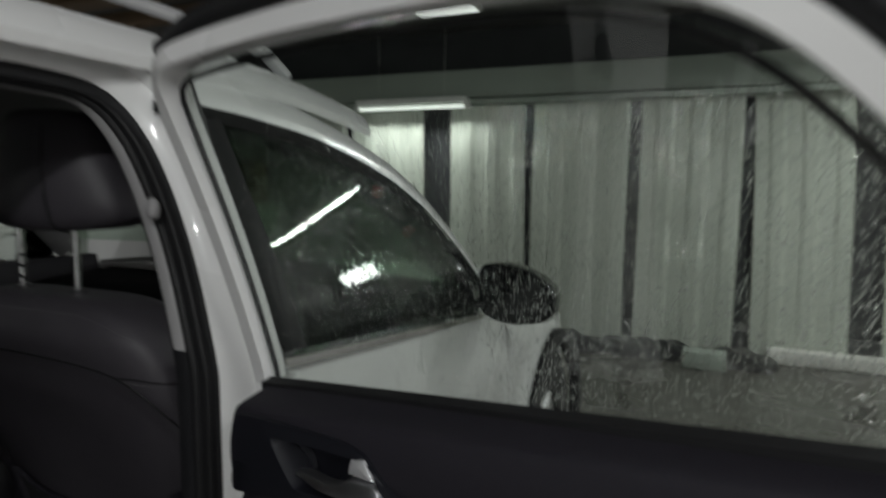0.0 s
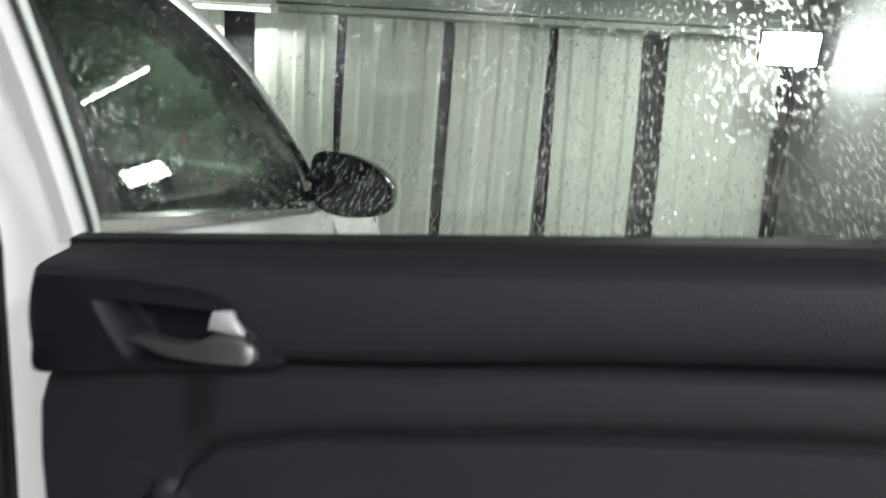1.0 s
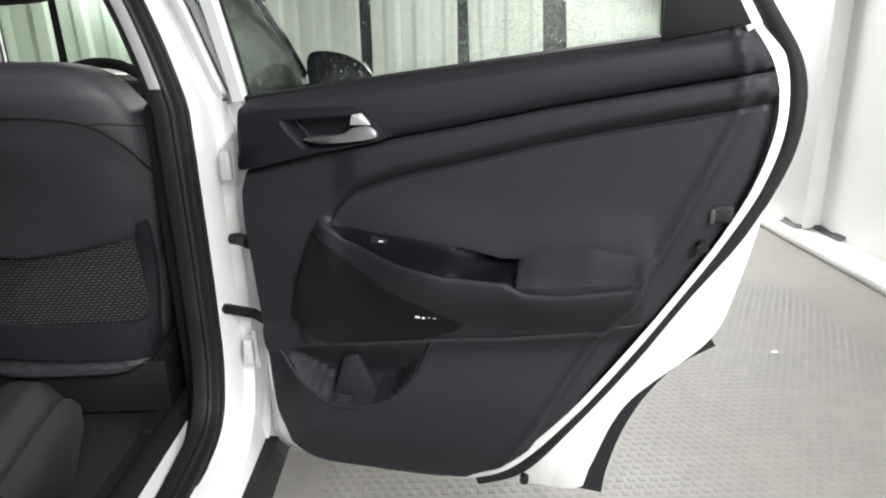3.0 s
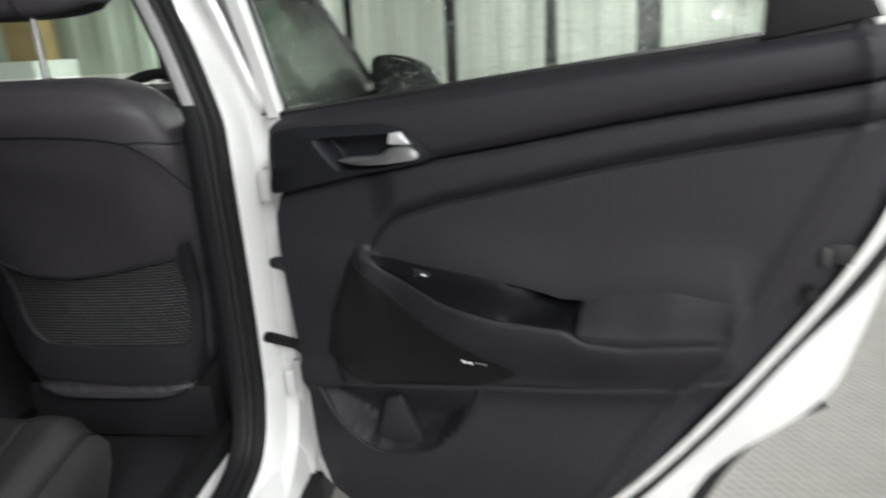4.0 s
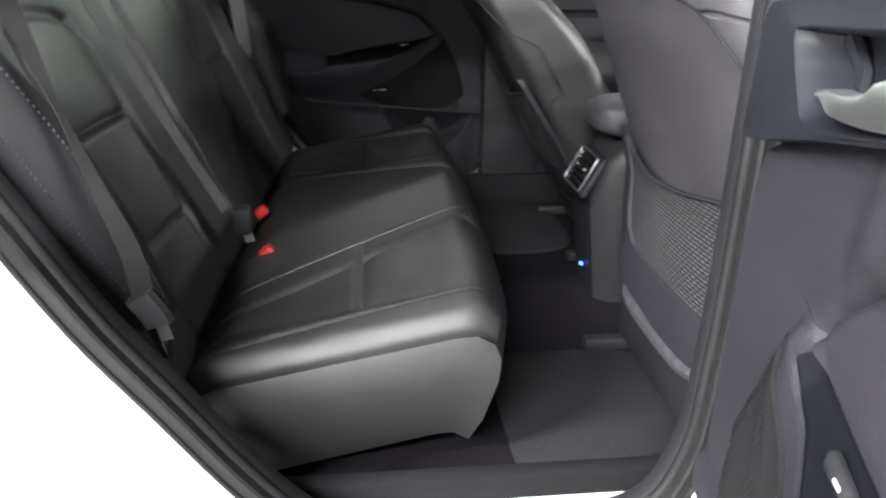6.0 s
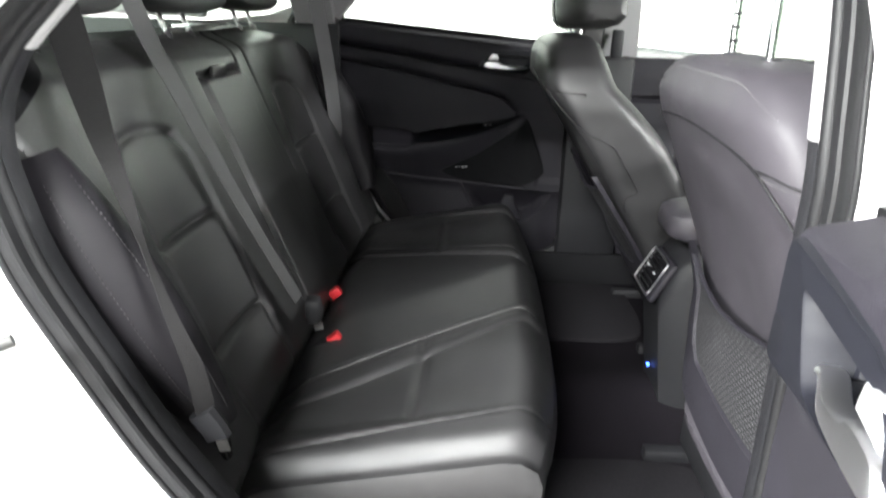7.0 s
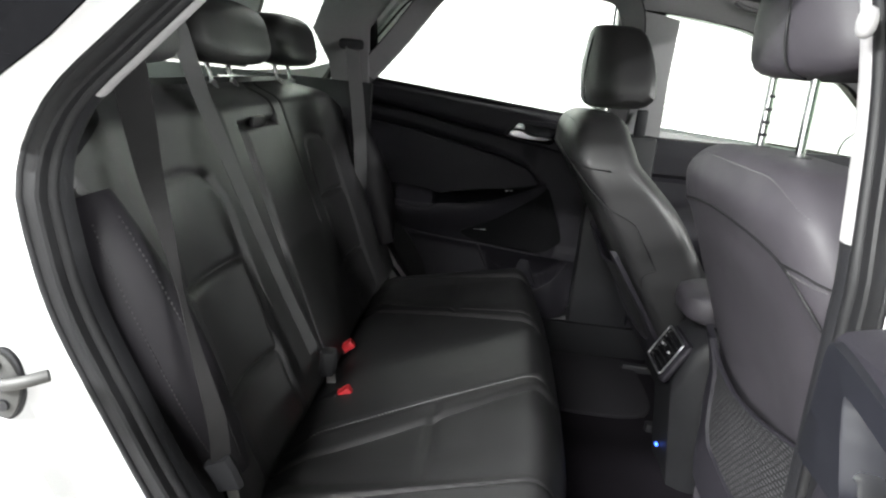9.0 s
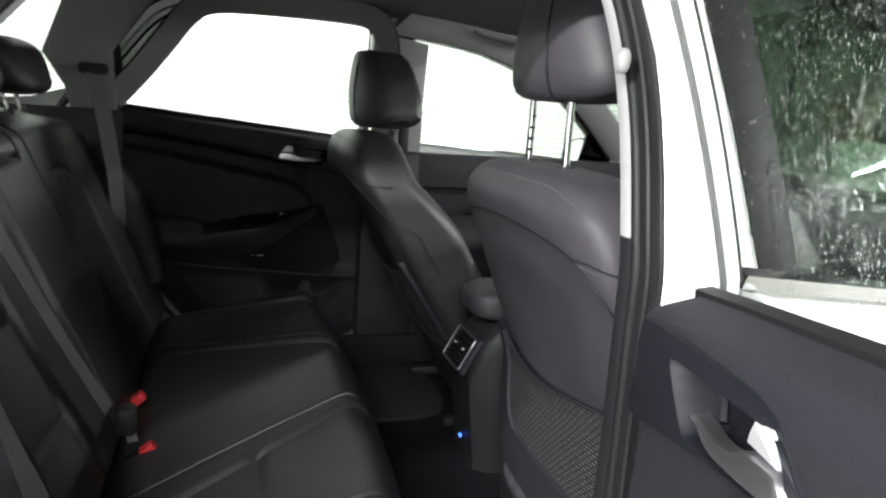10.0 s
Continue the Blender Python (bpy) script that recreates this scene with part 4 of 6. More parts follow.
    bm = sweep([Vector((m * 0.055, -p.y, p.z)) for p in arch], [(-0.040, -0.02), (-0.034, 0.022), (0.004, 0.030), (0.012, 0.012), (0.010, -0.02)], False, (1, 0, 0))
    part("arch_cladding", bm, TRIM_DARK, root, "black wheel-arch cladding")
    # window frame
    fr = [at(p.y, -0.042, p.z) for p in curve([(0, s, z) for s, z in FRAME_TOP], 90)]
    part("window_frame", sweep(fr, [(-0.012, -0.020), (0.010, -0.020), (0.014, -0.004), (0.010, 0.018), (-0.009, 0.018), (-0.014, 0.0)], False, (1, 0, 0)), PAINT, root, "white painted window frame")
    inner = [at(p.y, -0.046, p.z) for p in curve([(0, s + (0.020 if k < 4 else 0.008 if k < 5 else 0.0 if k < 8 else -0.018), z - (0 if k < 3 else 0.010 if k < 4 else 0.022)) for k, (s, z) in enumerate(FRAME_TOP)], 90)]
    part("glass_run", sweep(inner, circle(0.0035, 8, 0.0035), False, (1, 0, 0)), RUBBER, root, "black rubber glass run")
    part("frame_seal", sweep([p + Vector((m * 0.016, -0.004 if i > 70 else 0, 0.014 if 20 < i < 70 else 0.006)) for i, p in enumerate(fr)], circle(0.008, 8), False, (1, 0, 0)), RUBBER, root, "black rubber frame seal")
    # quarter panel and divider bar
    q = [(0.784, 1.118), (0.784, 1.305), (0.80, 1.285), (0.87, 1.200), (0.908, 1.140)]
    part("quarter_cover", plate(q, lambda u, v, d: at(u, -0.075 + d, v), -0.006, 0.02, 0.003), TRIM_DARK, root, "black quarter cover")
    # glass with belt wiper strip
    upper = [(0.040, 1.33), (0.085, 1.415), (0.13, 1.424), (0.30, 1.428), (0.50, 1.425), (0.61, 1.41), (0.70, 1.368), (0.786, 1.290)]
    pane = part("window_pane", pane_mesh(lambda u, v: (lambda s: at(s, -0.050, 1.006 + 0.115 * s + (lerp(upper, s) - 1.006 - 0.115 * s) * v))(0.044 + 0.742 * u), Vector((m * 0.004, 0, 0))), GLASS, root, "clear window wet with drops")
    pane.visible_shadow = False
    part("belt_strip", sweep([at(0.07 + 0.09 * k, -0.066, 1.023 + 0.122 * (0.07 + 0.09 * k)) for k in range(10)], [(-0.010, -0.008), (0.010, -0.008), (0.010, 0.006), (-0.006, 0.010)]), RUBBER, root, "black belt strip")
    # handle
    lev = [(p.x, p.y) for p in curve([(0.198, 0.9695, 0), (0.226, 0.9755, 0), (0.262, 0.9785, 0), (0.282, 0.9830, 0), (0.292, 0.9900, 0), (0.312, 0.9930, 0), (0.330, 0.9930, 0), (0.340, 0.9810, 0), (0.333, 0.9735, 0), (0.300, 0.9680, 0), (0.267, 0.9650, 0), (0.225, 0.9640, 0)], 44, True)]
    part("handle_lever", plate(lev, lambda u, v, d: at(u, -0.122 + d - 0.010 * step(0.20, 0.26, u), v), -0.007, 0.010, 0.0035), SATIN_GREY, root, "satin silver pull lever")
    blk = [(0.291, 0.9955), (0.2925, 1.005), (0.296, 1.0135), (0.3125, 1.0150), (0.3165, 1.012), (0.3275, 0.9970), (0.326, 0.9955)]
    part("lock_lever", plate(blk, lambda u, v, d: at(u, -0.122 + d, v), -0.014, 0.016, 0.003), SATIN, root, "silver lock lever")
    part("lock_mark", box(at(0.3100, -0.118, 1.0145), (0.014, 0.004, 0.006), 0.001), RED, root, "red unlocked mark")
    part("recess_fin", sweep([at(0.180, -0.106, 1.000), at(0.196, -0.100, 0.980), at(0.206, -0.104, 0.966)], circle(0.006, 8), False, (1, 0, 0)), TRIM_BLUE, root)
    # window switch
    sw = box((0, 0, 0), (0.008, 0.030, 0.014), 0.003)
    bmesh.ops.transform(sw, matrix=Matrix.Translation(at(0.325, trim_off(0.325, 0.789), 0.789)) @ pose(0, 0, 0, m * 12, 0, 0), verts=sw.verts)
    part("window_switch", sw, TRIM_DARK, root, "gloss black window switch")
    part("switch_mark", box(at(0.331, trim_off(0.325, 0.789) - 0.004, 0.790), (0.002, 0.008, 0.0025), 0.0005), WHITE_MARK, root)
    part("switch_rim", box(at(0.315, trim_off(0.325, 0.789) - 0.002, 0.790), (0.004, 0.002, 0.009), 0.0008), SATIN_GREY, root, "bright switch edge")
    # badge on the grille: plain bars
    for k, (w, h) in enumerate(((0.012, 0.006), (0.007, 0.009), (0.006, 0.006), (0.009, 0.008), (0.005, 0.006))):
        part("badge_bar", box(at(0.397 + 0.0105 * k, trim_off(0.40 + 0.0105 * k, 0.652) - 0.004, 0.655 + 0.0008 * k), (0.002, w * 0.8, h), 0.0004), WHITE_MARK, root)
    # grille: rows of small raised dots joined in one mesh
    bm = bmesh.new()
    k = 0
    zz = 0.592
    while zz < 0.79:
        s = 0.155 + (0.0035 if k % 2 else 0)
        while s < 0.475:
            if inside(SPEAKER, s, zz) and edge_distance(SPEAKER, s, zz) > 0.006:
                o = trim_off(s, zz) - 0.0035
                a = bm.verts.new((m * (o - 0.0004), -s, zz))
                ring_v = [bm.verts.new((m * (o + 0.0004), -s + 0.0022 * math.cos(q), zz + 0.0022 * math.sin(q))) for q in (0, 1.57, 3.14, 4.71)]
                for q in range(4):
                    bm.faces.new((a, ring_v[q], ring_v[(q + 1) % 4]))
            s += 0.007
        zz += 0.006
        k += 1
    part("grille_mesh", bm, DASH, root, kind="stuff")
    # latch on the rear edge, grommet
    part("latch", box(at(0.899, -0.082, 0.850), (0.016, 0.034, 0.028), 0.004), TRIM_DARK, root, "black door latch")
    part("latch_plate", box(at(0.884, -0.086, 0.846), (0.010, 0.010, 0.026), 0.003), ZINC, root, "steel latch plate")
    for s, z in ((0.872, 0.797), (0.586, 0.288)):
        part("grommet", tube([at(s, -0.104 if s > 0.7 else -0.074, z), at(s, -0.060, z)], 0.009, 12, up=(0, 0, 1)), RUBBER, root, "black rubber grommet")
    # map-pocket ribs
    part("pocket_rim", sweep(curve([(m * (trim_off(s, z - 0.004) - 0.001), -s, z) for s, z in POCKET], 30), circle(0.004, 8, 0.004)), TRIM, root, "pocket rim")
    rib = [(0.205, 0.455), (0.235, 0.545), (0.262, 0.552), (0.300, 0.465)]
    part("bottle_rest", plate(rib, lambda u, v, d: at(u, -0.086 + d, v), -0.016, 0.004, 0.004), TRIM, root, "moulded bottle rest")
    return root


def drops(root, m, spots, seed, count, lo, hi, name="water_drops", off=-0.044):
    """Small beads of water on the outer face of a pane, in one mesh."""
    rng = random.Random(seed)
    bm = bmesh.new()
    for _ in range(count):
        s, z = spots(rng)
        r = lo + (hi - lo) * rng.random() ** 3
        long = 1 + (1.6 * rng.random() if rng.random() < 0.35 else 0)
        x = off + min(0, side(0, z) - side(0, 1.04))
        vs = []
        top = bm.verts.new((m * (x + 0.7 * r), -s, z))
        for ringk, h in ((0.72, 0.5), (1.0, 0.0)):
            vs.append([bm.verts.new((m * (x + h * r), -s + ringk * r * math.cos(a), z + ringk * r * long * math.sin(a))) for a in [2 * math.pi * q / 7 for q in range(7)]])
        for q in range(7):
            bm.faces.new((top, vs[0][q], vs[0][(q + 1) % 7]))
            bm.faces.new((vs[0][q], vs[1][q], vs[1][(q + 1) % 7], vs[0][(q + 1) % 7]))
    return part(name, bm, WATER, root, "beads of rain water", kind="stuff")


near_door = thing("rear_door", "open white rear car door with charcoal padded trim", "car door", m=pose(HX, HY, 0, 0, 0, THETA) @ pose(0.004, -0.016, 0.003))
rear_door(near_door, 1)
far_door = thing("rear_door", "closed white rear car door, dark trim inside", "car door", m=pose(-HX, HY, 0.024, 1.7, 0, 0))
rear_door(far_door, -1)


def spot_near(rng):
    while True:
        s, z = 0.09 + 0.68 * rng.random() ** 0.75, 1.03 + 0.33 * rng.random() ** 1.2
        if z > 1.035 + 0.11 * s and rng.random() < 0.10 + 0.90 * step(0.15, 0.6, s):
            return s, z


drops(near_door, 1, spot_near, 5, 16000, 0.0004, 0.0010)


def streaks(root, m, spots, seed, count, off):
    """Water that has run down a pane: thin upright streaks with a bead at the foot."""
    rng = random.Random(seed)
    bm = bmesh.new()
    for _ in range(count):
        s, z = spots(rng)
        r, high = 0.0006 + 0.0012 * rng.random() ** 2, 0.004 + 0.014 * rng.random() ** 2
        rings = []
        for k, w in ((0.0, 0.4), (0.12, 1.0), (0.35, 0.85), (0.7, 0.5), (1.0, 0.15)):
            zz = z + high * k
            x = off + min(0, side(0, zz) - side(0, 1.04))
            rings.append([bm.verts.new((m * (x + h * w * r), -s + q * w * r, zz)) for q, h in ((-1, 0.0), (-0.6, 0.6), (0.6, 0.6), (1, 0.0))])
        for a, b in zip(rings, rings[1:]):
            for k in range(3):
                bm.faces.new((a[k], a[k + 1], b[k + 1], b[k]))
    return part("water_streaks", bm, WATER, root, "short runs of rain water", kind="stuff")


# check strap and hinges of the open door, on the pillar
part("check_strap", sweep([(0.826, 0.012, 0.598), (0.90, -0.012, 0.592), (0.965, -0.075, 0.588)], [(-0.004, -0.010), (0.004, -0.010), (0.004, 0.010), (-0.004, 0.010)]), TRIM_DARK, car, "black door check strap")
part("strap_bolt", tube([(0.815, 0.012, 0.598), (0.838, 0.010, 0.598)], 0.014, 10), TRIM_DARK, car)
for z in (0.905, 0.50):
    part("hinge", box((0.876, 0.008, z), (0.022, 0.036, 0.060), 0.006), PAINT, car, "white painted door hinge")
    part("hinge_pin", tube([(0.888, 0.012, z - 0.045), (0.888, 0.012, z + 0.045)], 0.006, 10, up=(0, 1, 0)), PAINT, car)
part("harness_boot", tube(curve([(0.856, 0.044, 0.742), (0.880, 0.030, 0.742), (0.902, 0.004, 0.742)], 8), 0.013, 14, up=(0, 0, 1)), RUBBER, car, "black rubber wiring boot")
# striker on the rear of the opening
SY, SZ = -0.846, 0.845
# black plate slightly larger than the striker gives it a dark outline
part("striker_rim", plate([(SY + 0.021 * math.cos(a), SZ + 0.039 * math.sin(a)) for a in [2 * math.pi * k / 24 for k in range(24)]], lambda u, v, d: Vector((0.8775 + d, u, v)), -0.004, 0.001, 0.0008), TRIM_DARK, car, "black rim round the striker plate")
part("striker", plate([(p.x, p.y) for p in curve([(SY - 0.010, SZ + 0.036, 0), (SY + 0.008, SZ + 0.030, 0), (SY + 0.019, SZ + 0.004, 0), (SY + 0.010, SZ - 0.030, 0), (SY - 0.008, SZ - 0.034, 0), (SY - 0.017, SZ - 0.004, 0), (SY - 0.018, SZ + 0.024, 0)], 28, True)], lambda u, v, d: Vector((0.878 + d, u, v)), -0.004, 0.004, 0.0015), ZINC, car, "zinc door striker")
part("striker_loop", tube(curve([(0.884, SY - 0.006, SZ + 0.002), (0.892, SY + 0.012, SZ + 0.008), (0.893, SY + 0.034, SZ + 0.015), (0.884, SY + 0.052, SZ + 0.020)], 14), 0.0065, 10), ZINC, car, "zinc striker loop")
for y, z in ((SY - 0.004, SZ + 0.022), (SY + 0.001, SZ - 0.020)):
    part("striker_screw", tube([(0.881, y, z), (0.885, y, z)], 0.006, 10), TRIM_DARK, car)
# coat hook on the pillar and a folded grab handle over the closed front door
part("coat_hook", pillow((0.748, -0.060, 1.262), (0.022, 0.016, 0.030), 2.6, (8, 8, 8)), PILLAR_GREY, car, "light grey coat hook")
part("grab_handle", sweep(curve([(-0.600, 0.235, 1.432), (-0.598, 0.265, 1.418), (-0.596, 0.33, 1.408), (-0.596, 0.39, 1.402), (-0.598, 0.42, 1.405)], 16), circle(0.010, 8, 0.007)), LINING, car, "dark grey folded grab handle")


# ---- front half of the car ----
def a_line(t):
    """The upper edge of the side glass and the windscreen pillar, from the roof to the mirror: y, z."""
    p = [(-0.02, 1.410), (0.12, 1.402), (0.30, 1.382), (0.46, 1.340), (0.58, 1.296), (0.69, 1.235), (0.80, 1.145), (0.93, 1.030)]
    k = t * (len(p) - 1)
    i = min(int(k), len(p) - 2)
    return p[i][0] + (p[i + 1][0] - p[i][0]) * (k - i), p[i][1] + (p[i + 1][1] - p[i][1]) * (k - i)


def front_side(m):
    def belt(y):
        return 1.040 - 0.090 * y if m > 0 else 1.060 - 0.063 * y
    # outer skin of the front door, a crease under the belt
    def skin(u, v):
        y = 0.035 + 1.10 * u
        z = 0.24 + v * (belt(0.035 + 1.10 * u) - 0.010 - 0.24)
        x = 0.875 + 0.050 * math.sin(math.pi * min(1, (z - 0.2) / 0.85)) - 0.012 * bump(z - 0.62, 0.09) - 0.02 * u * u
        return Vector((m * x, y, z))
    part("front_door_skin", sheet(36, 28, skin, None, (-m * 0.02, 0, 0)), PAINT, car, "white front door")
    # belt moulding, window frame in black, glass
    part("belt_moulding", sweep([(m * 0.893, 0.03, belt(0.03)), (m * 0.892, 0.45, belt(0.45)), (m * 0.882, 0.93, belt(0.93))], [(-0.010, -0.010), (0.006, -0.012), (0.010, 0.004), (-0.008, 0.010)]), CHROME, car, "chrome belt moulding")
    top = [a_line(k / 20) for k in range(21)]
    edge = sorted((y, z) for y, z in top)
    pane = part("front_window_pane", pane_mesh(lambda u, v: (lambda y: (lambda z: Vector((m * side(0.872, z), y, z)))(belt(y) - 0.008 + max(lerp(edge, y) - belt(y) + 0.008, 0.004) * v))(0.062 + 0.868 * u), Vector((m * 0.004, 0, 0))), GLASS_TINT if m > 0 else GLASS, car, "green tinted front side window" if m > 0 else "clear front side window")
    pane.visible_shadow = False
    part("front_window_frame", sweep([Vector((m * side(0.878, z), y, z)) for y, z in top], [(-0.008, -0.028), (0.008, -0.028), (0.012, 0.004), (-0.010, 0.010)], False, (m, 0, 0)), GLOSS_BLACK, car, "gloss black window frame")
    # pillar cover behind the glass
    bm = plate([(0.074, 1.03), (0.129, 1.03), (0.100, 1.20), (0.080, 1.40), (0.010, 1.405), (0.042, 1.20)], lambda u, v, d: Vector((m * (side(0.874, v) + d), u, v)), -0.004, 0.008, 0.002)
    part("pillar_cover", bm, RUBBER, car, "black pillar cover")
    bm = plate([(0.034, 1.03), (0.080, 1.03), (0.048, 1.20), (0.024, 1.36), (0.012, 1.414), (-0.026, 1.414), (-0.010, 1.36), (0.012, 1.20)], lambda u, v, d: Vector((m * (side(0.868, v) + d), u, v)), -0.004, 0.010, 0.002)
    part("front_door_edge", bm, PAINT, car, "white rear edge of the front door frame")
    # screen pillar and roof edge, white, outside the glass line
    rows = []
    for k in range(31):
        y, z = a_line(k / 30)
        rows.append([Vector((m * side(0.868, z), y, z + 0.012)), Vector((m * side(0.868, z), y + 0.004, z + 0.030)), Vector((m * (side(0.850, z)), y + 0.030, z + 0.058)), Vector((m * (side(0.81, z)), y + 0.055, z + 0.074)), Vector((m * (side(0.775, z)), y + 0.06, z + 0.065)), Vector((m * (side(0.80, z)), y + 0.01, z + 0.0))])
    part("screen_pillar", loft(rows), PAINT, car, "white windscreen pillar")
    rows = []
    for k in range(31):
        y, z = a_line(k / 30)
        rows.append([Vector((m * side(0.79, z), y - 0.01, z - 0.012)), Vector((m * side(0.76, z), y + 0.01, z + 0.01)), Vector((m * side(0.745, z), y + 0.05, z + 0.05)), Vector((m * side(0.80, z), y + 0.02, z + 0.03))])
    part("screen_pillar_trim", loft(rows), PILLAR_GREY, car, "light grey inner pillar trim")
    part("chrome_trim", sweep([Vector((m * side(0.882, z), y + 0.004, z + 0.006)) for y, z in [a_line(0.70 + 0.30 * k / 10) for k in range(11)]], circle(0.006, 8)), CHROME, car, "bright window trim")
    # front wing and wheel
    def wing(u, v):
        y = 1.14 + 0.95 * u
        top_z = 0.985 - 0.10 * u * u
        z = 0.30 + v * (top_z - 0.30)
        d = math.hypot(y - 1.62, z - 0.36)
        if d < 0.40 and z < 0.80:
            z = max(z, 0.36 + math.sqrt(max(0, 0.16 - (y - 1.62) ** 2)))
        x = 0.905 - 0.08 * u * u - 0.05 * step(0.75, 1.0, v) + 0.02 * bump(d - 0.42, 0.05)
        return Vector((m * x, y, min(z, top_z)))
    part("front_wing", sheet(40, 30, wing, None, (-m * 0.015, 0, 0)), PAINT, car, "white front wing")
    part("front_arch_cladding", sweep([(m * 0.92, 1.62 + 0.40 * math.cos(a), 0.36 + 0.40 * math.sin(a)) for a in [math.pi * k / 20 for k in range(21)]], [(-0.03, -0.02), (0.02, -0.025), (0.025, 0.02), (-0.03, 0.02)], False, (1, 0, 0)), TRIM_DARK, car, "black wheel-arch cladding")
    for y in (1.62, -1.22):
        prof = [(0.19, -0.10), (0.30, -0.112), (0.345, -0.095), (0.352, -0.05), (0.352, 0.05), (0.345, 0.095), (0.30, 0.112), (0.19, 0.10)]
        rings = [[Vector((m * 0.80 + b, y + r * math.cos(a), 0.353 + r * math.sin(a))) for r, b in prof] for a in [2 * math.pi * k / 40 for k in range(40)]]
        wheel = part("wheel", loft(rings, True, False, None, True), TYRE, car, "black road tyre")
        rim = bmesh.new()
        for k in range(5):
            a = 2 * math.pi * k / 5
            merge(rim, sweep([(m * 0.875, y + 0.03 * math.cos(a), 0.353 + 0.03 * math.sin(a)), (m * 0.885, y + 0.20 * math.cos(a), 0.353 + 0.20 * math.sin(a))], [(-0.025, -0.012), (0.025, -0.012), (0.02, 0.012), (-0.02, 0.012)], False, (1, 0, 0)))
        merge(rim, tube([(m * 0.87, y + 0.205 * math.cos(2 * math.pi * k / 32), 0.353 + 0.205 * math.sin(2 * math.pi * k / 32)) for k in range(32)], 0.014, 8, None, True, (1, 0, 0)))
        part("wheel_rim", rim, SATIN, wheel, "five-spoke alloy rim")
    # wing mirror: a rounded housing on a stalk, seen from behind
    rim_o = [(p.x, p.y) for p in curve([(0.903, 1.094, 0), (0.948, 1.107, 0), (1.018, 1.094, 0), (1.082, 1.058, 0), (1.103, 1.022, 0), (1.094, 0.974, 0), (1.040, 0.955, 0), (0.970, 0.952, 0), (0.912, 0.974, 0), (0.898, 1.030, 0)], 48, True)]
    mir = loft([[Vector((m * (1.0 + (u - 1.0) * k), y, 1.03 + (w - 1.03) * k)) for u, w in rim_o] for y, k in ((0.862, 0.90), (0.852, 0.955), (0.856, 0.985), (0.875, 1.0), (0.920, 0.985), (0.965, 0.90), (0.995, 0.72), (1.010, 0.45))])
    body = part("mirror_housing", mir, GLOSS_BLACK, car, "gloss black wing mirror housing")
    part("mirror_glass", plate([(1.0 + (u - 1.0) * 0.90, 1.03 + (w - 1.03) * 0.90) for u, w in rim_o], lambda u, v, d: Vector((m * u, 0.855 + d, v)), 0.0, 0.004), GLOSS_BLACK if m > 0 else CHROME, body, "mirror glass")
    part("mirror_stalk", sweep(curve([(m * 0.96, 0.92, 0.985), (m * 0.90, 0.93, 0.990), (m * 0.845, 0.92, 0.985)], 10), circle(0.03, 10, 0.016), False, (0, 0, 1)), GLOSS_BLACK, body)
    bm = plate([(0.80, 0.985), (1.00, 0.985), (0.93, 1.025), (0.815, 1.125)], lambda u, v, d: Vector((m * (side(0.866, v) + d), u, v)), 0.0, 0.014, 0.003)
    part("mirror_sail", bm, GLOSS_BLACK, car, "gloss black mirror base")
    # inner trim of the front door
    def inner(u, v):
        y = 0.10 + 0.95 * u
        z = 0.28 + v * 0.745
        o = 0.745 - 0.035 * bump(z - 0.72, 0.05) * step(0, 0.15, u) + 0.015 * bump(z - 0.90, 0.006) + 0.012 * bump(z - 0.80 - 0.05 * u, 0.006) - 0.03 * step(0.97, 1.02, z) * -0.5
        return Vector((m * o, y, z))
    part("front_door_trim", sheet(40, 60, inner, None, (m * 0.05, 0, 0)), TRIM, car, "charcoal front door trim")
    part("front_handle_lever", sweep([(m * 0.735, 0.60, 0.935), (m * 0.728, 0.68, 0.938), (m * 0.730, 0.76, 0.945)], circle(0.012, 8, 0.008), taper=lambda t: 1.2 - 0.5 * t), SATIN, car, "satin silver pull lever")
    part("front_lock_lever", box((m * 0.733, 0.62, 0.962), (0.02, 0.04, 0.03), 0.005), SATIN, car)


for m in (1, -1):
    front_side(m)

def front_spots(rng):
    while True:
        y, z = 0.09 + 0.82 * rng.random(), 0.99 + 0.40 * rng.random()
        if z < lerp([(0.09, 1.39), (0.30, 1.37), (0.46, 1.33), (0.58, 1.286), (0.69, 1.225), (0.80, 1.135), (0.93, 1.02)], y):
            return -y, z


drops(car, 1, front_spots, 8, 6000, 0.0006, 0.0022, "front_water_drops", 0.877 + 0.0002)
streaks(car, 1, front_spots, 9, 3600, 0.8772)

# windscreen, bonnet, nose
def screen(u, v):
    t = 0.36 + 0.64 * v
    y, z = a_line(t)
    x = (2 * u - 1) * (side(0.80, z) - 0.005)
    return Vector((x, y + 0.06 + 0.10 * (1 - (2 * u - 1) ** 2), z + 0.055))


p_ = part("windscreen", sheet(20, 12, screen, None, (0, 0.004, 0.003)), GLASS_SCREEN, car, "green tinted windscreen", smooth=True)
p_.visible_shadow = False
part("bonnet", sheet(24, 20, lambda u, v: Vector(((2 * u - 1) * (0.80 - 0.07 * v), 1.10 + 1.0 * v - 0.10 * v * (2 * u - 1) ** 2, 1.045 - 0.05 * (2 * u - 1) ** 2 - 0.11 * v ** 2)), None, (0, 0, -0.02)), PAINT, car, "white bonnet")
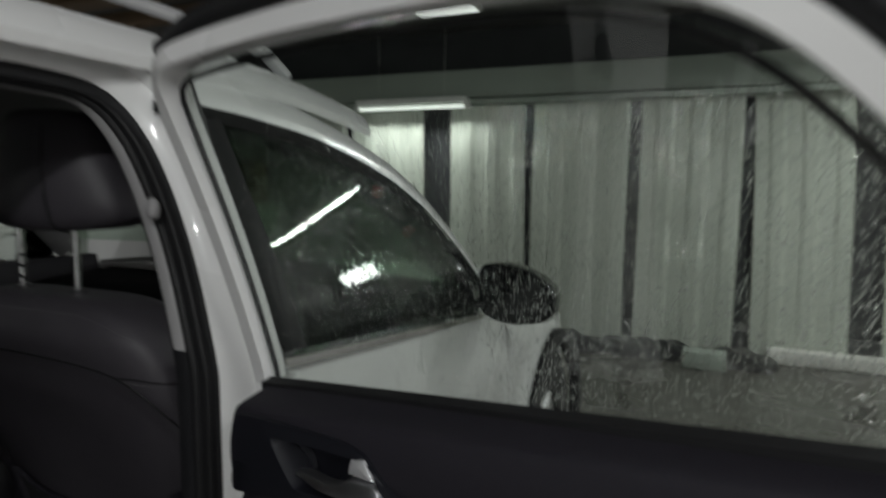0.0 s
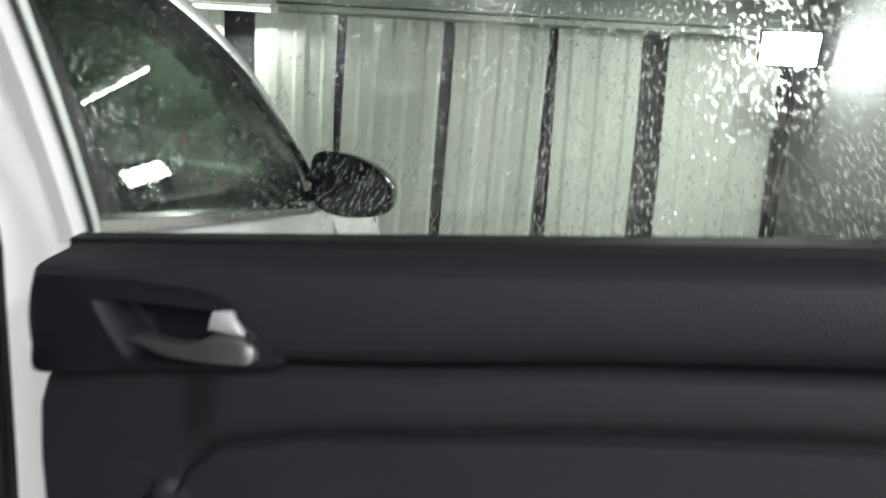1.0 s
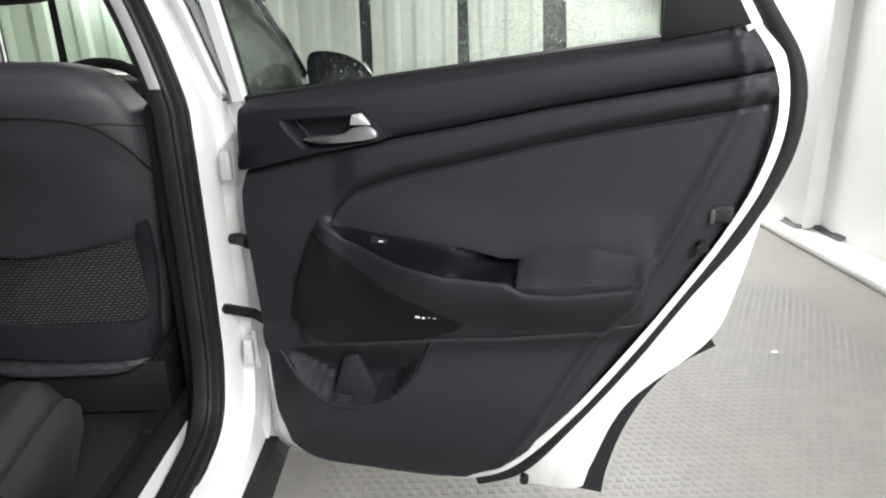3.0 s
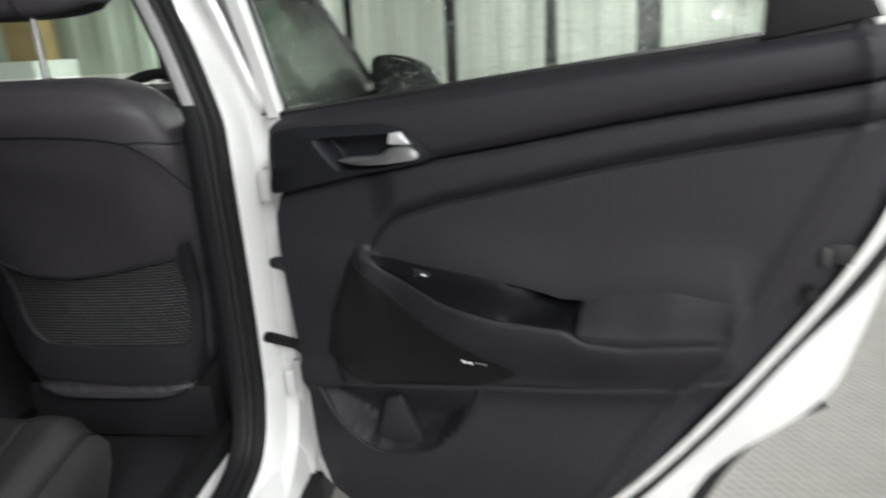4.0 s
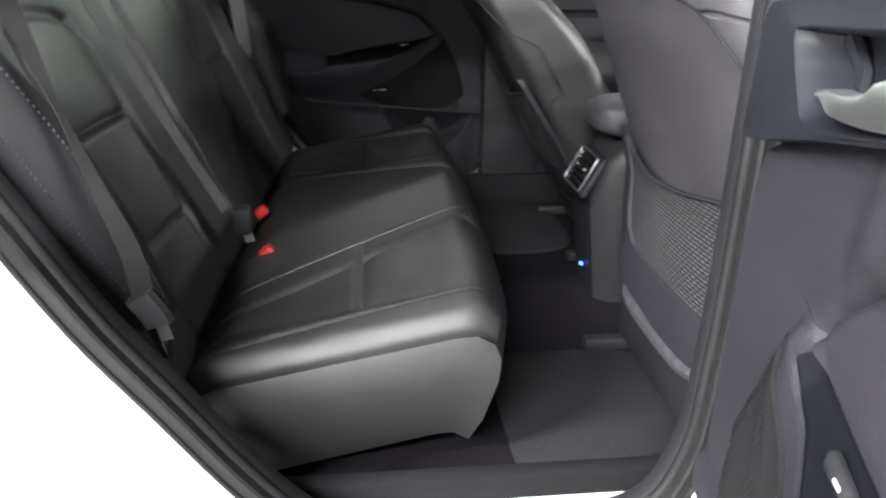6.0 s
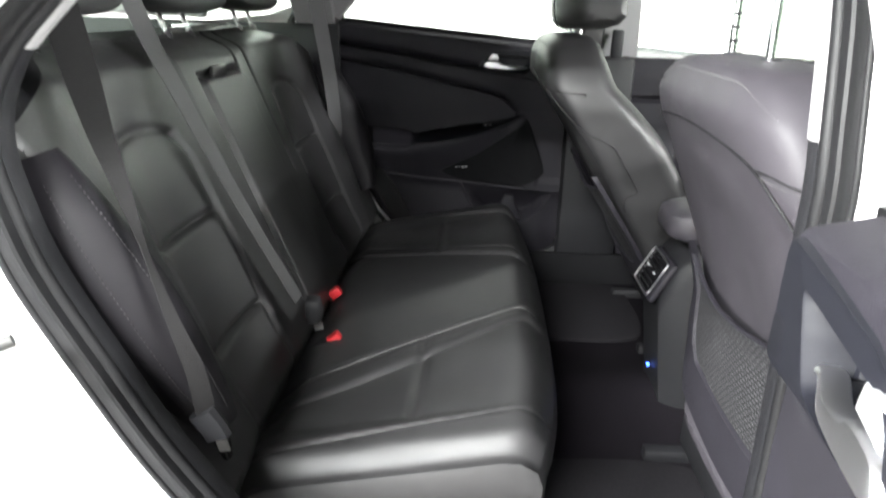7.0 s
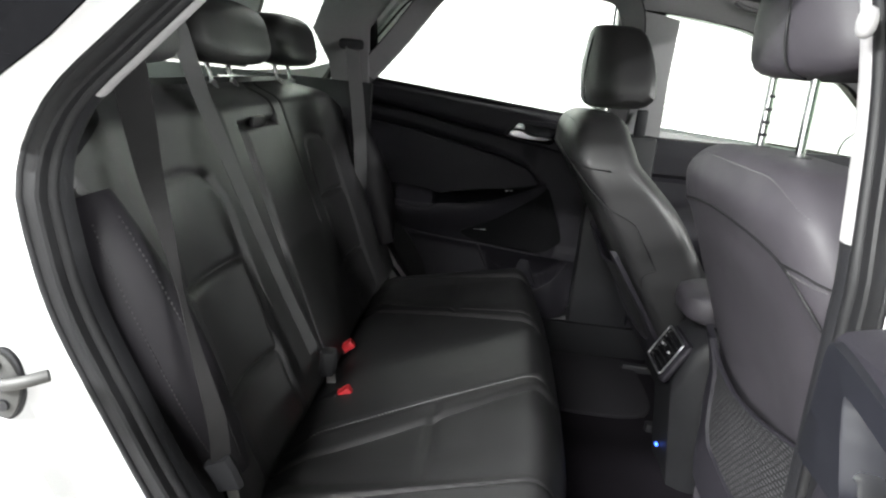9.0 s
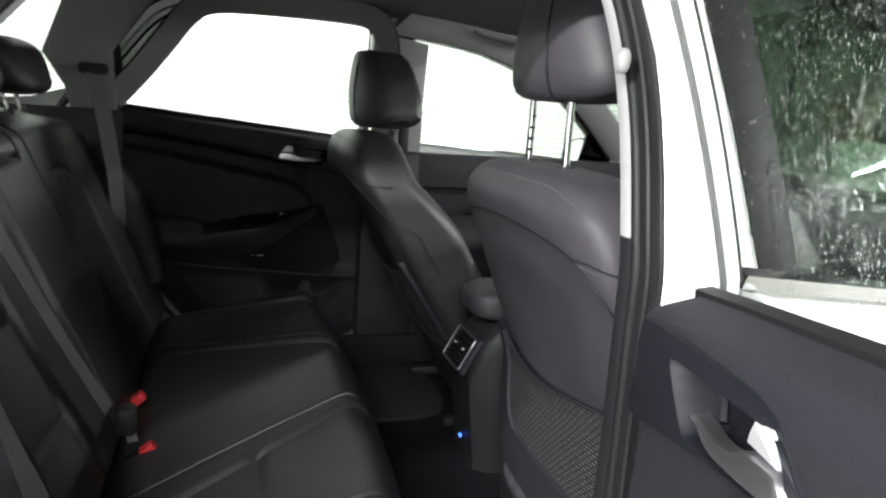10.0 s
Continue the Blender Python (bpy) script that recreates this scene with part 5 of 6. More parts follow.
part("front_bumper", sheet(24, 16, lambda u, v: Vector(((2 * u - 1) * 0.88, 2.16 - 0.35 * abs(2 * u - 1) ** 3 - 0.05 * v, 0.22 + 0.72 * v)), None, (0, -0.03, 0)), PAINT, car, "white front bumper")
# dashboard and steering wheel
dash = [[Vector((x, y, z)) for y, z in ((0.72, 0.62), (0.66, 0.76), (0.70, 0.90), (0.78, 0.955), (0.95, 0.965), (1.08, 0.975), (1.10, 0.60))] for x in (-0.72, -0.4, 0, 0.4, 0.72)]
part("dashboard", loft(dash), DASH, car, "black dashboard")
wheel_c = Matrix.Translation((0.38, 0.52, 0.925)) @ pose(0, 0, 0, 65, 0, 0)
rim_path = [wheel_c @ Vector((0.185 * math.cos(2 * math.pi * k / 40), 0.185 * math.sin(2 * math.pi * k / 40), 0)) for k in range(40)]
sw = part("steering_wheel", tube(rim_path, 0.015, 10, None, True, (0.1, 1, 0.3)), LEATHER, car, "black leather steering wheel")
part("wheel_hub", box((0, 0, -0.01), (0.16, 0.12, 0.05), 0.02, m=wheel_c), TRIM_DARK, sw)
for a in (0, math.pi, -math.pi / 2):
    part("wheel_spoke", sweep([wheel_c @ Vector((0.06 * math.cos(a), 0.06 * math.sin(a), 0)), wheel_c @ Vector((0.18 * math.cos(a), 0.18 * math.sin(a), 0))], [(-0.02, -0.006), (0.02, -0.006), (0.02, 0.006), (-0.02, 0.006)], False, (0, 1, 0.2)), TRIM_DARK, sw)
part("steering_column", tube([(0.38, 0.56, 0.905), (0.38, 0.80, 0.80)], 0.035, 12), TRIM_DARK, car)
# rear-view mirror
part("rear_view_mirror", box((0.02, 0.48, 1.33), (0.23, 0.035, 0.065), 0.015), TRIM_DARK, car, "black rear-view mirror")
part("mirror_arm", tube([(0.02, 0.49, 1.35), (0.02, 0.53, 1.41)], 0.01, 8), TRIM_DARK, car)


# ---- seats ----
def front_seat(cx, dy, label, recline=0.0, head=0.0, ahead=0.0, hx=0.0, wide=0.30, fore=0.0, power=4.8, hide=LEATHER_GREY, profile=((0.40, 0.075), (0.55, 0.088), (0.68, 0.088), (0.74, 0.073), (0.969, -0.013), (1.05, -0.036), (1.09, -0.02))):
    root = thing("front_seat", label, "car seat", "front seats", pose(cx, dy, 0))
    HX2, HY2, HZ2, ZC, EX = 0.310, 0.095, 0.350, 0.759, power
    def narrow(z):
        return lerp([(0.43, 0.74), (0.50, 0.77), (0.65, 0.81), (0.75, 0.85), (0.85, 0.91), (0.95, 0.95), (1.0, 0.955), (1.1, 0.92)], z)
    def back_y(z):
        return lerp(profile, z)
    def mid_y(z):
        q = min(abs(min(z, 1.055) - ZC) / HZ2, 0.96)
        return back_y(min(z, 1.055)) + HY2 * (1 - q ** EX) ** (1 / EX)
    SEAMS = [[(-0.29, 0.984), (-0.19, 1.003), (-0.07, 1.013), (0.04, 1.012), (0.14, 1.006), (0.205, 0.993), (0.245, 0.965), (0.268, 0.932), (0.283, 0.89), (0.284, 0.85), (0.272, 0.78), (0.250, 0.70)],
             [(0.205, 0.993), (0.245, 0.994), (0.290, 0.984)]]
    lines_ = [[(p.x, p.z) for p in curve([(x, 0, z) for x, z in q], 60)] for q in SEAMS]
    dish = lines_[0] + [(0.235, 0.44), (-0.40, 0.44), (-0.40, 0.984)]
    def skin(x, z):
        """The rear face of the backrest at x, z."""
        q = 1 - min(1, abs(x) / (HX2 * narrow(z))) ** EX - min(1, abs(z - ZC) / HZ2) ** EX
        return mid_y(z) - HY2 * max(0.0, q) ** (1 / EX)
    def shape(x, y, z):
        w = z + ZC
        if y < 0:
            d = min(math.hypot(x * narrow(w) - a, w - b) for a, b in lines_[0])
            y += 0.004 * bump(d, 0.007) + (0.009 * step(0.0, 0.030, d) if inside(dish, x * narrow(w), w) else 0.0) + 0.012 * bump(x, 0.13) * step(0.60, 0.70, w) * step(0.97, 0.86, w)
        else:
            y += 0.045 * step(0.13, 0.24, abs(x)) * step(1.05, 0.85, w)
        return x * narrow(w), y + mid_y(w), z
    part("backrest", pillow((0, 0, ZC), (2 * HX2, 2 * HY2, 2 * HZ2), EX, (64, 100, 0), shape), hide, root, "charcoal leather backrest")
    # shade behind the backrest is put into the cushion's darker leather
    cush = pillow((0, 0.385 + fore, 0.49), (0.50, 0.48, 0.20), 4.5, (24, 16, 16), lambda x, y, z: (x, y, z + 0.04 * (y / 0.27) + (0.02 * (abs(x) / 0.25) ** 3 if z > 0 else 0)))
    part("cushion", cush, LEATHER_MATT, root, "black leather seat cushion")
    part("seat_base", box((0, 0.34 + fore, 0.355), (0.42, 0.42, 0.14), 0.02), TRIM_DARK, root, "black seat base")
    part("base_skirt", box((0, 0.118 + fore, 0.370), (0.44, 0.012, 0.13), 0.004), TRIM_DARK, root)
    for sgn in (-1, 1):
        part("seat_runner", box((sgn * 0.19, 0.28 + fore, 0.291), (0.030, 0.50, 0.030), 0.006), TRIM_DARK, root, "black seat runner")
    # headrest on two posts
    for x in (hx - 0.072, hx + 0.072):
        part("headrest_post", tube(curve([(x, 0.052, 1.06), (x, 0.048, 1.11), (x, 0.046, 1.22)], 10), 0.0065, 12), CHROME, root, "chrome headrest post")
        part("post_collar", tube([(x, 0.050, 1.096), (x, 0.049, 1.110)], 0.015, 14), TRIM_DARK, root)
        if x < hx:
            for k in range(4):
                part("post_notch", tube([(x, 0.0475, 1.125 + 0.02 * k), (x, 0.0475, 1.130 + 0.02 * k)], 0.0072, 10), TRIM_DARK, root)
    def hs(x, y, z):
        t = (z + 0.10) / 0.20
        k = 1.0 - 0.13 * step(0.0, 0.5, t) - 0.30 * step(0.35, 1.05, t)
        return x * k, y * (1 - 0.25 * step(0.4, 1.0, t)) + 0.028 * (x / 0.15) ** 2 - 0.10 * z, z + 0.010 * (x / 0.17) ** 2 * (1 - t)
    part("headrest", pillow((hx + 0.012, 0.052, 1.316), (wide, 0.130, 0.205), 6.0, (30, 22, 22), hs), hide, root, "charcoal leather headrest")
    part("headrest_seam", sweep(curve([(hx + 0.075, 0.032, 1.2135), (hx + 0.076, 0.006, 1.222), (hx + 0.074, -0.006, 1.26), (hx + 0.068, -0.007, 1.33), (hx + 0.058, 0.006, 1.395), (hx + 0.05, 0.030, 1.416)], 20), circle(0.0020, 6)), RUBBER, root)
    # seam piping and stitches on the back
    for q in lines_:
        part("back_seam", sweep([Vector((x, skin(x, z) + 0.0005, z)) for x, z in q], circle(0.0018, 6), False, (0, 1, 0)), RUBBER, root)
    bm = bmesh.new()
    for k in range(22):
        x, z = 0.222 + 0.070 * k / 21, 0.988 - 0.007 * k / 21
        merge(bm, box((x, skin(x, z) - 0.0004, z), (0.0026, 0.0012, 0.0012)))
    for k in range(90):
        x = -0.22 + 0.46 * k / 89
        z = 1.088 - 0.9 * max(0, abs(x) - 0.12) ** 1.6
        merge(bm, box((x, skin(x, z) - 0.0004, z), (0.0028, 0.0012, 0.0012)))
    part("stitching", bm, STITCH, root, "grey stitching", kind="stuff")
    # map pocket of net on the lower back
    TOP = [(-0.165, 0.750), (-0.145, 0.735), (-0.10, 0.718), (-0.02, 0.710), (0.08, 0.722), (0.15, 0.736), (0.215, 0.748)]
    LOW = [(-0.165, 0.585), (-0.12, 0.560), (0.0, 0.550), (0.215, 0.552)]
    def net(u, v):
        x = -0.165 + 0.38 * u
        z = lerp(LOW, x) + (lerp(TOP, x) - lerp(LOW, x)) * v
        return Vector((x, skin(x, z) - 0.006 - 0.010 * math.sin(math.pi * u) * (0.3 + 0.7 * v), z))
    part("net_pocket", sheet(40, 24, net, None, (0, 0.002, 0)), MESH_NET, root, "black knitted net pocket")
    part("pocket_hem", sweep([net(k / 30, 1.0) - Vector((0, 0.001, 0)) for k in range(31)], circle(0.0035, 8, 0.005), False, (0, 1, 0)), TRIM, root, "black elastic hem")
    OUT_ = [(-0.205, 0.765), (-0.222, 0.60), (-0.205, 0.520), (-0.150, 0.470), (0.03, 0.455), (0.190, 0.456), (0.218, 0.478), (0.238, 0.60), (0.256, 0.775), (0.250, 0.790)]
    IN_ = [(-0.168, 0.748), (-0.152, 0.62), (-0.138, 0.585), (-0.110, 0.562), (0.03, 0.550), (0.190, 0.552), (0.212, 0.566), (0.216, 0.62), (0.220, 0.745), (0.236, 0.786)]
    rows = []
    for t, lift_ in ((0.0, 0.004), (0.06, -0.010), (0.5, -0.014), (0.92, -0.012), (1.0, -0.002)):
        row = []
        for (a0, b0), (a1, b1), (c0, d0), (c1_, d1) in zip(OUT_, OUT_[1:], IN_, IN_[1:]):
            for q in range(6):
                x = (a0 + (a1 - a0) * q / 6) * (1 - t) + (c0 + (c1_ - c0) * q / 6) * t
                z = (b0 + (b1 - b0) * q / 6) * (1 - t) + (d0 + (d1 - d0) * q / 6) * t
                row.append(Vector((x, skin(min(max(x, -0.21), 0.225), z) + lift_, z)))
        rows.append(row)
    part("pocket_frame", loft(rows, False, False), TRIM, root, "charcoal moulded pocket frame")
    for o in root.children:
        up = head if o.name.startswith("headrest") and not o.name.startswith("headrest_post") else 0.0
        for v in o.data.vertices:
            if v.co.z > 0.42:
                v.co.y += recline * (0.75 - v.co.z)
            if o.name.startswith(("headrest_post", "post_notch")) and v.co.z > 1.10:
                v.co.z += head * (v.co.z - 1.10) / 0.10
            v.co.z += up
            if o.name.startswith(("headrest", "post_")) and v.co.z > 1.03:
                v.co.y += ahead
    return root


front_seat(0.428, -0.018, "charcoal leather front seat with a net pocket on its back", hx=-0.028, wide=0.35)
front_seat(-0.41, -0.130, "charcoal leather front seat set further back and reclined", 0.0, -0.095, -0.045, wide=0.39, fore=0.20, power=4.2, hide=LEATHER, profile=((0.40, 0.262), (0.483, 0.222), (0.617, 0.152), (0.745, 0.072), (0.894, -0.022), (0.998, -0.088), (1.07, -0.088), (1.09, -0.075)))


# rear bench: cushion and backrest as soft reliefs with sewn grooves
bench = thing("rear_seat", "black leather three-place rear bench seat", "car seat", m=pose(0, 0, 0))


def seam_x(line, y):
    """The seams beside the middle place spread towards the backrest."""
    k = min(max((-0.25 - y) / 0.42, 0.0), 1.1)
    return line + math.copysign((0.180 if abs(line) < 0.18 else 0.205) * k, line)


def cushion_z(x, y):
    z = 0.570 + 0.20 * (y + 0.33)
    front = -0.188 - 0.022 * (x / 0.6) ** 2
    z = min(z, 0.592)
    z -= 0.085 * step(front - 0.11, front + 0.012, y) ** 2.2
    z -= 0.03 * step(-0.66, -0.74, y)
    for c in (0.385, -0.385):
        w = abs(abs(x) - abs(c)) if x * c > 0 else 9
        z -= 0.016 * bump(w, 0.11) * step(-0.25, -0.36, y) if w < 1 else 0
    # lengthwise seams and the raised strips between them
    for line in (0.150, 0.207, -0.150, -0.207):
        z -= 0.007 * bump(x - seam_x(line, y), 0.0055) * step(-0.205, -0.235, y)
    z += 0.004 * step(seam_x(0.150, y), seam_x(0.150, y) + 0.02, abs(x)) * step(seam_x(0.207, y), seam_x(0.207, y) - 0.02, abs(x))
    for line in (0.515, -0.515):
        z -= 0.008 * bump(x - line - math.copysign(0.01 + 0.05 * max(0.0, min((-0.25 - y) / 0.4, 1.0)), line), 0.005)
        z += 0.012 * step(0.50, 0.56, abs(x)) * 0.5
    for c in (0.385, -0.385):
        z -= 0.006 * bump(y + 0.450, 0.010) * step(0.16, 0.11, abs(x - c))
    z -= 0.03 * step(0.575, 0.625, abs(x)) ** 2
    return z


def bench_cushion(u, v):
    x = -0.635 + 1.27 * u
    y = -0.76 + 0.560 * v - 0.045 * (x / 0.6) ** 4 * v
    # the rows of the mesh follow the spreading seams
    a = abs(x)
    k = min(max((-0.25 - y) / 0.42, 0.0), 1.1)
    x += math.copysign(k * float(np.interp(a, (0.0, 0.150, 0.207, 0.5), (0.0, 0.180, 0.205, 0.0))), x)
    return Vector((x, y, cushion_z(x, y)))


bm = sheet(300, 110, bench_cushion)
part("cushion", bm, LEATHER, bench, "black leather cushion with sewn panels")
# front and sides of the cushion
rows = []
edge = [bench_cushion(0, v / 20) for v in range(20)] + [bench_cushion(u / 60, 1) for u in range(61)] + [bench_cushion(1, 1 - v / 20) for v in range(1, 21)]
for d, dz in ((0, 0.0), (0.008, -0.02), (0.006, -0.06), (-0.012, -0.14), (-0.03, -0.19)):
    rows.append([Vector((p.x * (1 + d / 0.62 if abs(p.x) > 0.60 else 1), p.y + d * step(-0.7, -0.3, p.y), max(p.z + dz, 0.285))) for p in edge])
part("cushion_skirt", loft(rows, False, False), LEATHER, bench, "black leather cushion front")
bm = bmesh.new()
for line in (0.146, -0.146):
    for k in range(70):
        y = -0.68 + 0.44 * k / 69
        merge(bm, box((seam_x(line, y), y, cushion_z(seam_x(line, y), y) + 0.0005), (0.0016, 0.0044, 0.0012)))
part("stitching", bm, STITCH_PALE, bench, "pale stitching", kind="stuff")
bm = bmesh.new()
for k in range(110):
    u = k / 109
    p = bench_cushion(0.985, u)
    merge(bm, box((p.x + 0.002, p.y, p.z - 0.001), (0.0010, 0.0026, 0.0008)))
part("side_stitching", bm, STITCH_DARK, bench, kind="stuff")


def back_point(x, h, out=0.0):
    """A point on the backrest: h metres up its slope, out metres towards the front."""
    return Vector((x, -0.735 - 0.30 * h + 0.955 * out, 0.47 + 0.954 * h + 0.30 * out))


def back_relief(x, h):
    a = abs(x)
    o = 0.010 - 0.07 * h
    o += 0.016 * step(0.48, 0.60, a) - 0.035 * step(0.72, 0.775, a) ** 1.5
    o -= 0.018 * bump(a - 0.390, 0.11) * step(0.03, 0.12, h) * step(0.66, 0.52, h)
    # outline of the two wing inserts, and the grooves across them
    corner = max(0.0, h - 0.46)
    for line in (0.505 - 2.6 * corner ** 1.5, 0.275 + 2.6 * corner ** 1.5):
        o -= 0.006 * bump(a - line, 0.009) * step(0.525, 0.50, h)
    if 0.27 < a < 0.51:
        k = step(0.27, 0.300, a) * step(0.51, 0.480, a)
        o -= 0.006 * bump(h - 0.500 - 0.03 * (1 - ((a - 0.390) / 0.12) ** 2), 0.009) * k
        o -= (0.012 * bump(h - 0.355, 0.007) + 0.012 * bump(h - 0.162, 0.007)) * k
        o += 0.006 * (abs(math.sin(math.pi * (h - 0.162) / 0.193)) ** 0.5 - 1) * step(0.52, 0.50, h) * k
    # shoulder seam, from the insert out to the wing
    o -= 0.007 * bump(a - 0.60 - 0.55 * max(0, h - 0.40), 0.005) * step(0.38, 0.42, h)
    # folding armrest in the middle
    if a < 0.112:
        o += 0.008 * step(0.592, 0.565, h) - 0.012 * bump(h - 0.588, 0.005)
    o -= 0.013 * bump(a - 0.110, 0.005) * step(0.60, 0.585, h)
    o -= 0.006 * bump(a - 0.185, 0.005) * step(0.30, 0.34, h)
    o -= 0.012 * bump(x + 0.115, 0.004) * step(0.585, 0.60, h)
    o -= 0.05 * step(0.60, 0.685, h) ** 2
    o -= 0.03 * step(0.03, -0.02, h)
    return o


def back(u, v):
    x = -0.775 + 1.55 * u
    h = -0.02 + 0.705 * v * (1 - 0.17 * step(0.42, 0.77, abs(x)))
    return back_point(x, h, 0.03 + back_relief(x, h))


part("backrest", sheet(300, 170, back), LEATHER, bench, "black leather backrest with sewn panels")
rows = [[back(u / 60, 1) for u in range(61)], [back(u / 60, 1) + Vector((0, -0.05, 0.008)) for u in range(61)], [back(u / 60, 1) + Vector((0, -0.11, -0.02)) for u in range(61)], [back(u / 60, 1) + Vector((0, -0.13, -0.6)) for u in range(61)]]
part("backrest_shell", loft(rows, False, False), TRIM_DARK, bench, "black backrest top and rear")
part("armrest_strap", box(back_point(0.03, 0.590, 0.008), (0.075, 0.010, 0.022), 0.003), LEATHER, bench, "black pull strap")


def rear_headrest(x, w):
    for dx in (-0.055, 0.055):
        part("headrest_post", tube([back_point(x + dx, 0.66, -0.065), back_point(x + dx, 0.66, -0.065) + Vector((0, -0.02, 0.075))], 0.006, 10), CHROME, bench, "chrome headrest post")
        part("post_collar", tube([back_point(x + dx, 0.670, -0.065), back_point(x + dx, 0.69, -0.067)], 0.014, 12), CHROME, bench)
    def hs(a, b, c):
        return a, b - 0.25 * c, c * (1 - 0.10 * (a / (w / 2)) ** 2)
    part("headrest", pillow((x, -1.005, 1.212), (w, 0.115, 0.135), 3.8, (28, 18, 18), hs), LEATHER, bench, "low black leather headrest")


for x, w in ((0.42, 0.33), (-0.015, 0.40), (-0.44, 0.36)):
    rear_headrest(x, w)
part("headrest_bar", tube([back_point(0.0, 0.700, -0.06), back_point(-0.30, 0.700, -0.06)], 0.004, 8), CHROME, bench)

# side bolsters between the backrest and the door opening
for m in (1, -1):
    def bol(u, v):
        c = Vector(curve([(0.704, -0.868, 1.00), (0.714, -0.830, 0.93), (0.706, -0.782, 0.82), (0.686, -0.742, 0.71), (0.65, -0.712, 0.61)], 21)[round(20 * v)])
        a = 2 * math.pi * u
        k = 0.30 + 0.70 * math.sin(math.pi * (0.06 + 0.88 * v)) ** 0.7
        return Vector((m * (c.x - 0.006 + 0.050 * k * math.cos(a)), c.y + 0.052 * k * math.sin(a), c.z + 0.02 * k * math.sin(a)))
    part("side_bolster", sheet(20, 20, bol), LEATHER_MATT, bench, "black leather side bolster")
    bm = bmesh.new()
    for k in range(60):
        v = 0.08 + 0.84 * k / 59
        for ang in (0.06, 0.20):
            c = curve([(0.704, -0.868, 1.00), (0.714, -0.830, 0.93), (0.706, -0.782, 0.82), (0.686, -0.742, 0.71), (0.65, -0.712, 0.61)], 61)[round(60 * v)]
            kk = (0.30 + 0.70 * math.sin(math.pi * (0.06 + 0.88 * v)) ** 0.7) * 1.01
            merge(bm, box((m * (c.x - 0.006 + 0.050 * kk * math.cos(2 * math.pi * ang)), c.y + 0.052 * kk * math.sin(2 * math.pi * ang), c.z + 0.02 * kk * math.sin(2 * math.pi * ang)), (0.0012, 0.0012, 0.0028)))
    part("bolster_stitching", bm, STITCH_DARK, bench, "dark stitching", kind="stuff")


# ---- seat belts ----
def strap(pts, widths, normals, material, name, label, parent):
    """A flat woven strap through pts with a width and a facing at each."""
    n = 48
    c = curve(pts, n)
    rows = []
    for i, p in enumerate(c):
        t = i / (n - 1)
        w = lerp([(k / (len(widths) - 1), q) for k, q in enumerate(widths)], t)
        a, b = c[max(i - 1, 0)], c[min(i + 1, n - 1)]
        k = t * (len(normals) - 1)
        j = min(int(k), len(normals) - 2)
        nn = Vector(normals[j]).lerp(Vector(normals[j + 1]), k - j).normalized()
        s = (b - a).cross(nn).normalized() * (w / 2)
        rows.append([p - s + nn * 0.0007, p + s + nn * 0.0007, p + s - nn * 0.0007, p - s - nn * 0.0007])
    return part(name, loft(rows), material, parent, label)


belt = thing("seat_belt", "dark seat belt hanging beside the door opening", "seat belt", "rear seat belts")
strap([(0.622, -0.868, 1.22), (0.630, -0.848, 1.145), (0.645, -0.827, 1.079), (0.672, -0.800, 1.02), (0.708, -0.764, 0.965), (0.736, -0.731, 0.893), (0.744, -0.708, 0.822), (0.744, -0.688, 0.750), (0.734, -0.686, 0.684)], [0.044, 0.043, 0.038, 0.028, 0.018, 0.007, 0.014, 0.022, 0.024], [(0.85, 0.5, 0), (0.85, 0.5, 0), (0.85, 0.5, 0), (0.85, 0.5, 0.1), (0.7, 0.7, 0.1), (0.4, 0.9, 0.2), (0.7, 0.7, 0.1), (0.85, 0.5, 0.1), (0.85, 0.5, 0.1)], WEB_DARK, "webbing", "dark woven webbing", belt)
part("tongue_block", sweep(curve([(0.735, -0.692, 0.690), (0.732, -0.682, 0.670), (0.728, -0.676, 0.650)], 8), [(-0.016, -0.007), (0.016, -0.007), (0.018, 0.0), (0.014, 0.008), (-0.014, 0.008), (-0.018, 0.0)], False, (1, 0, 0)), TRIM_DARK, belt, "black belt tongue block")
part("tongue", sweep([(0.728, -0.676, 0.652), (0.724, -0.672, 0.625)], [(-0.007, -0.0015), (0.007, -0.0015), (0.007, 0.0015), (-0.007, 0.0015)], False, (1, 0, 0)), STEEL, belt, "steel tongue")
part("buckle_cover", sweep(curve([(0.665, -0.730, 0.70), (0.662, -0.712, 0.64), (0.655, -0.700, 0.56)], 10), circle(0.014, 10), taper=lambda t: 0.5 + math.sin(math.pi * t) * 0.5), GLOSS_BLACK, belt)
part("guide_loop", box((0.626, -0.872, 1.225), (0.03, 0.06, 0.03), 0.01), TRIM_DARK, belt, "black belt guide")

belt = thing("seat_belt", "grey middle seat belt crossing the backrest", "seat belt", "rear seat belts")
strap([(0.262, -1.00, 1.30), (0.266, -0.965, 1.215), (0.290, -0.915, 1.108), (0.300, -0.875, 1.033), (0.290, -0.830, 0.923), (0.262, -0.765, 0.758), (0.236, -0.705, 0.615)], [0.038, 0.040, 0.038, 0.032, 0.028, 0.030], [(0.5, 1, 0.4), (0.5, 1, 0.4), (0.3, 1, 0.3), (0.3, 1, 0.3), (0.3, 1, 0.3), (0.3, 1, 0.3)], WEB, "webbing", "grey woven webbing", belt)
part("tongue_block", box((0.232, -0.676, 0.592), (0.040, 0.032, 0.055), 0.010), TRIM_DARK, belt, "black belt tongue block")
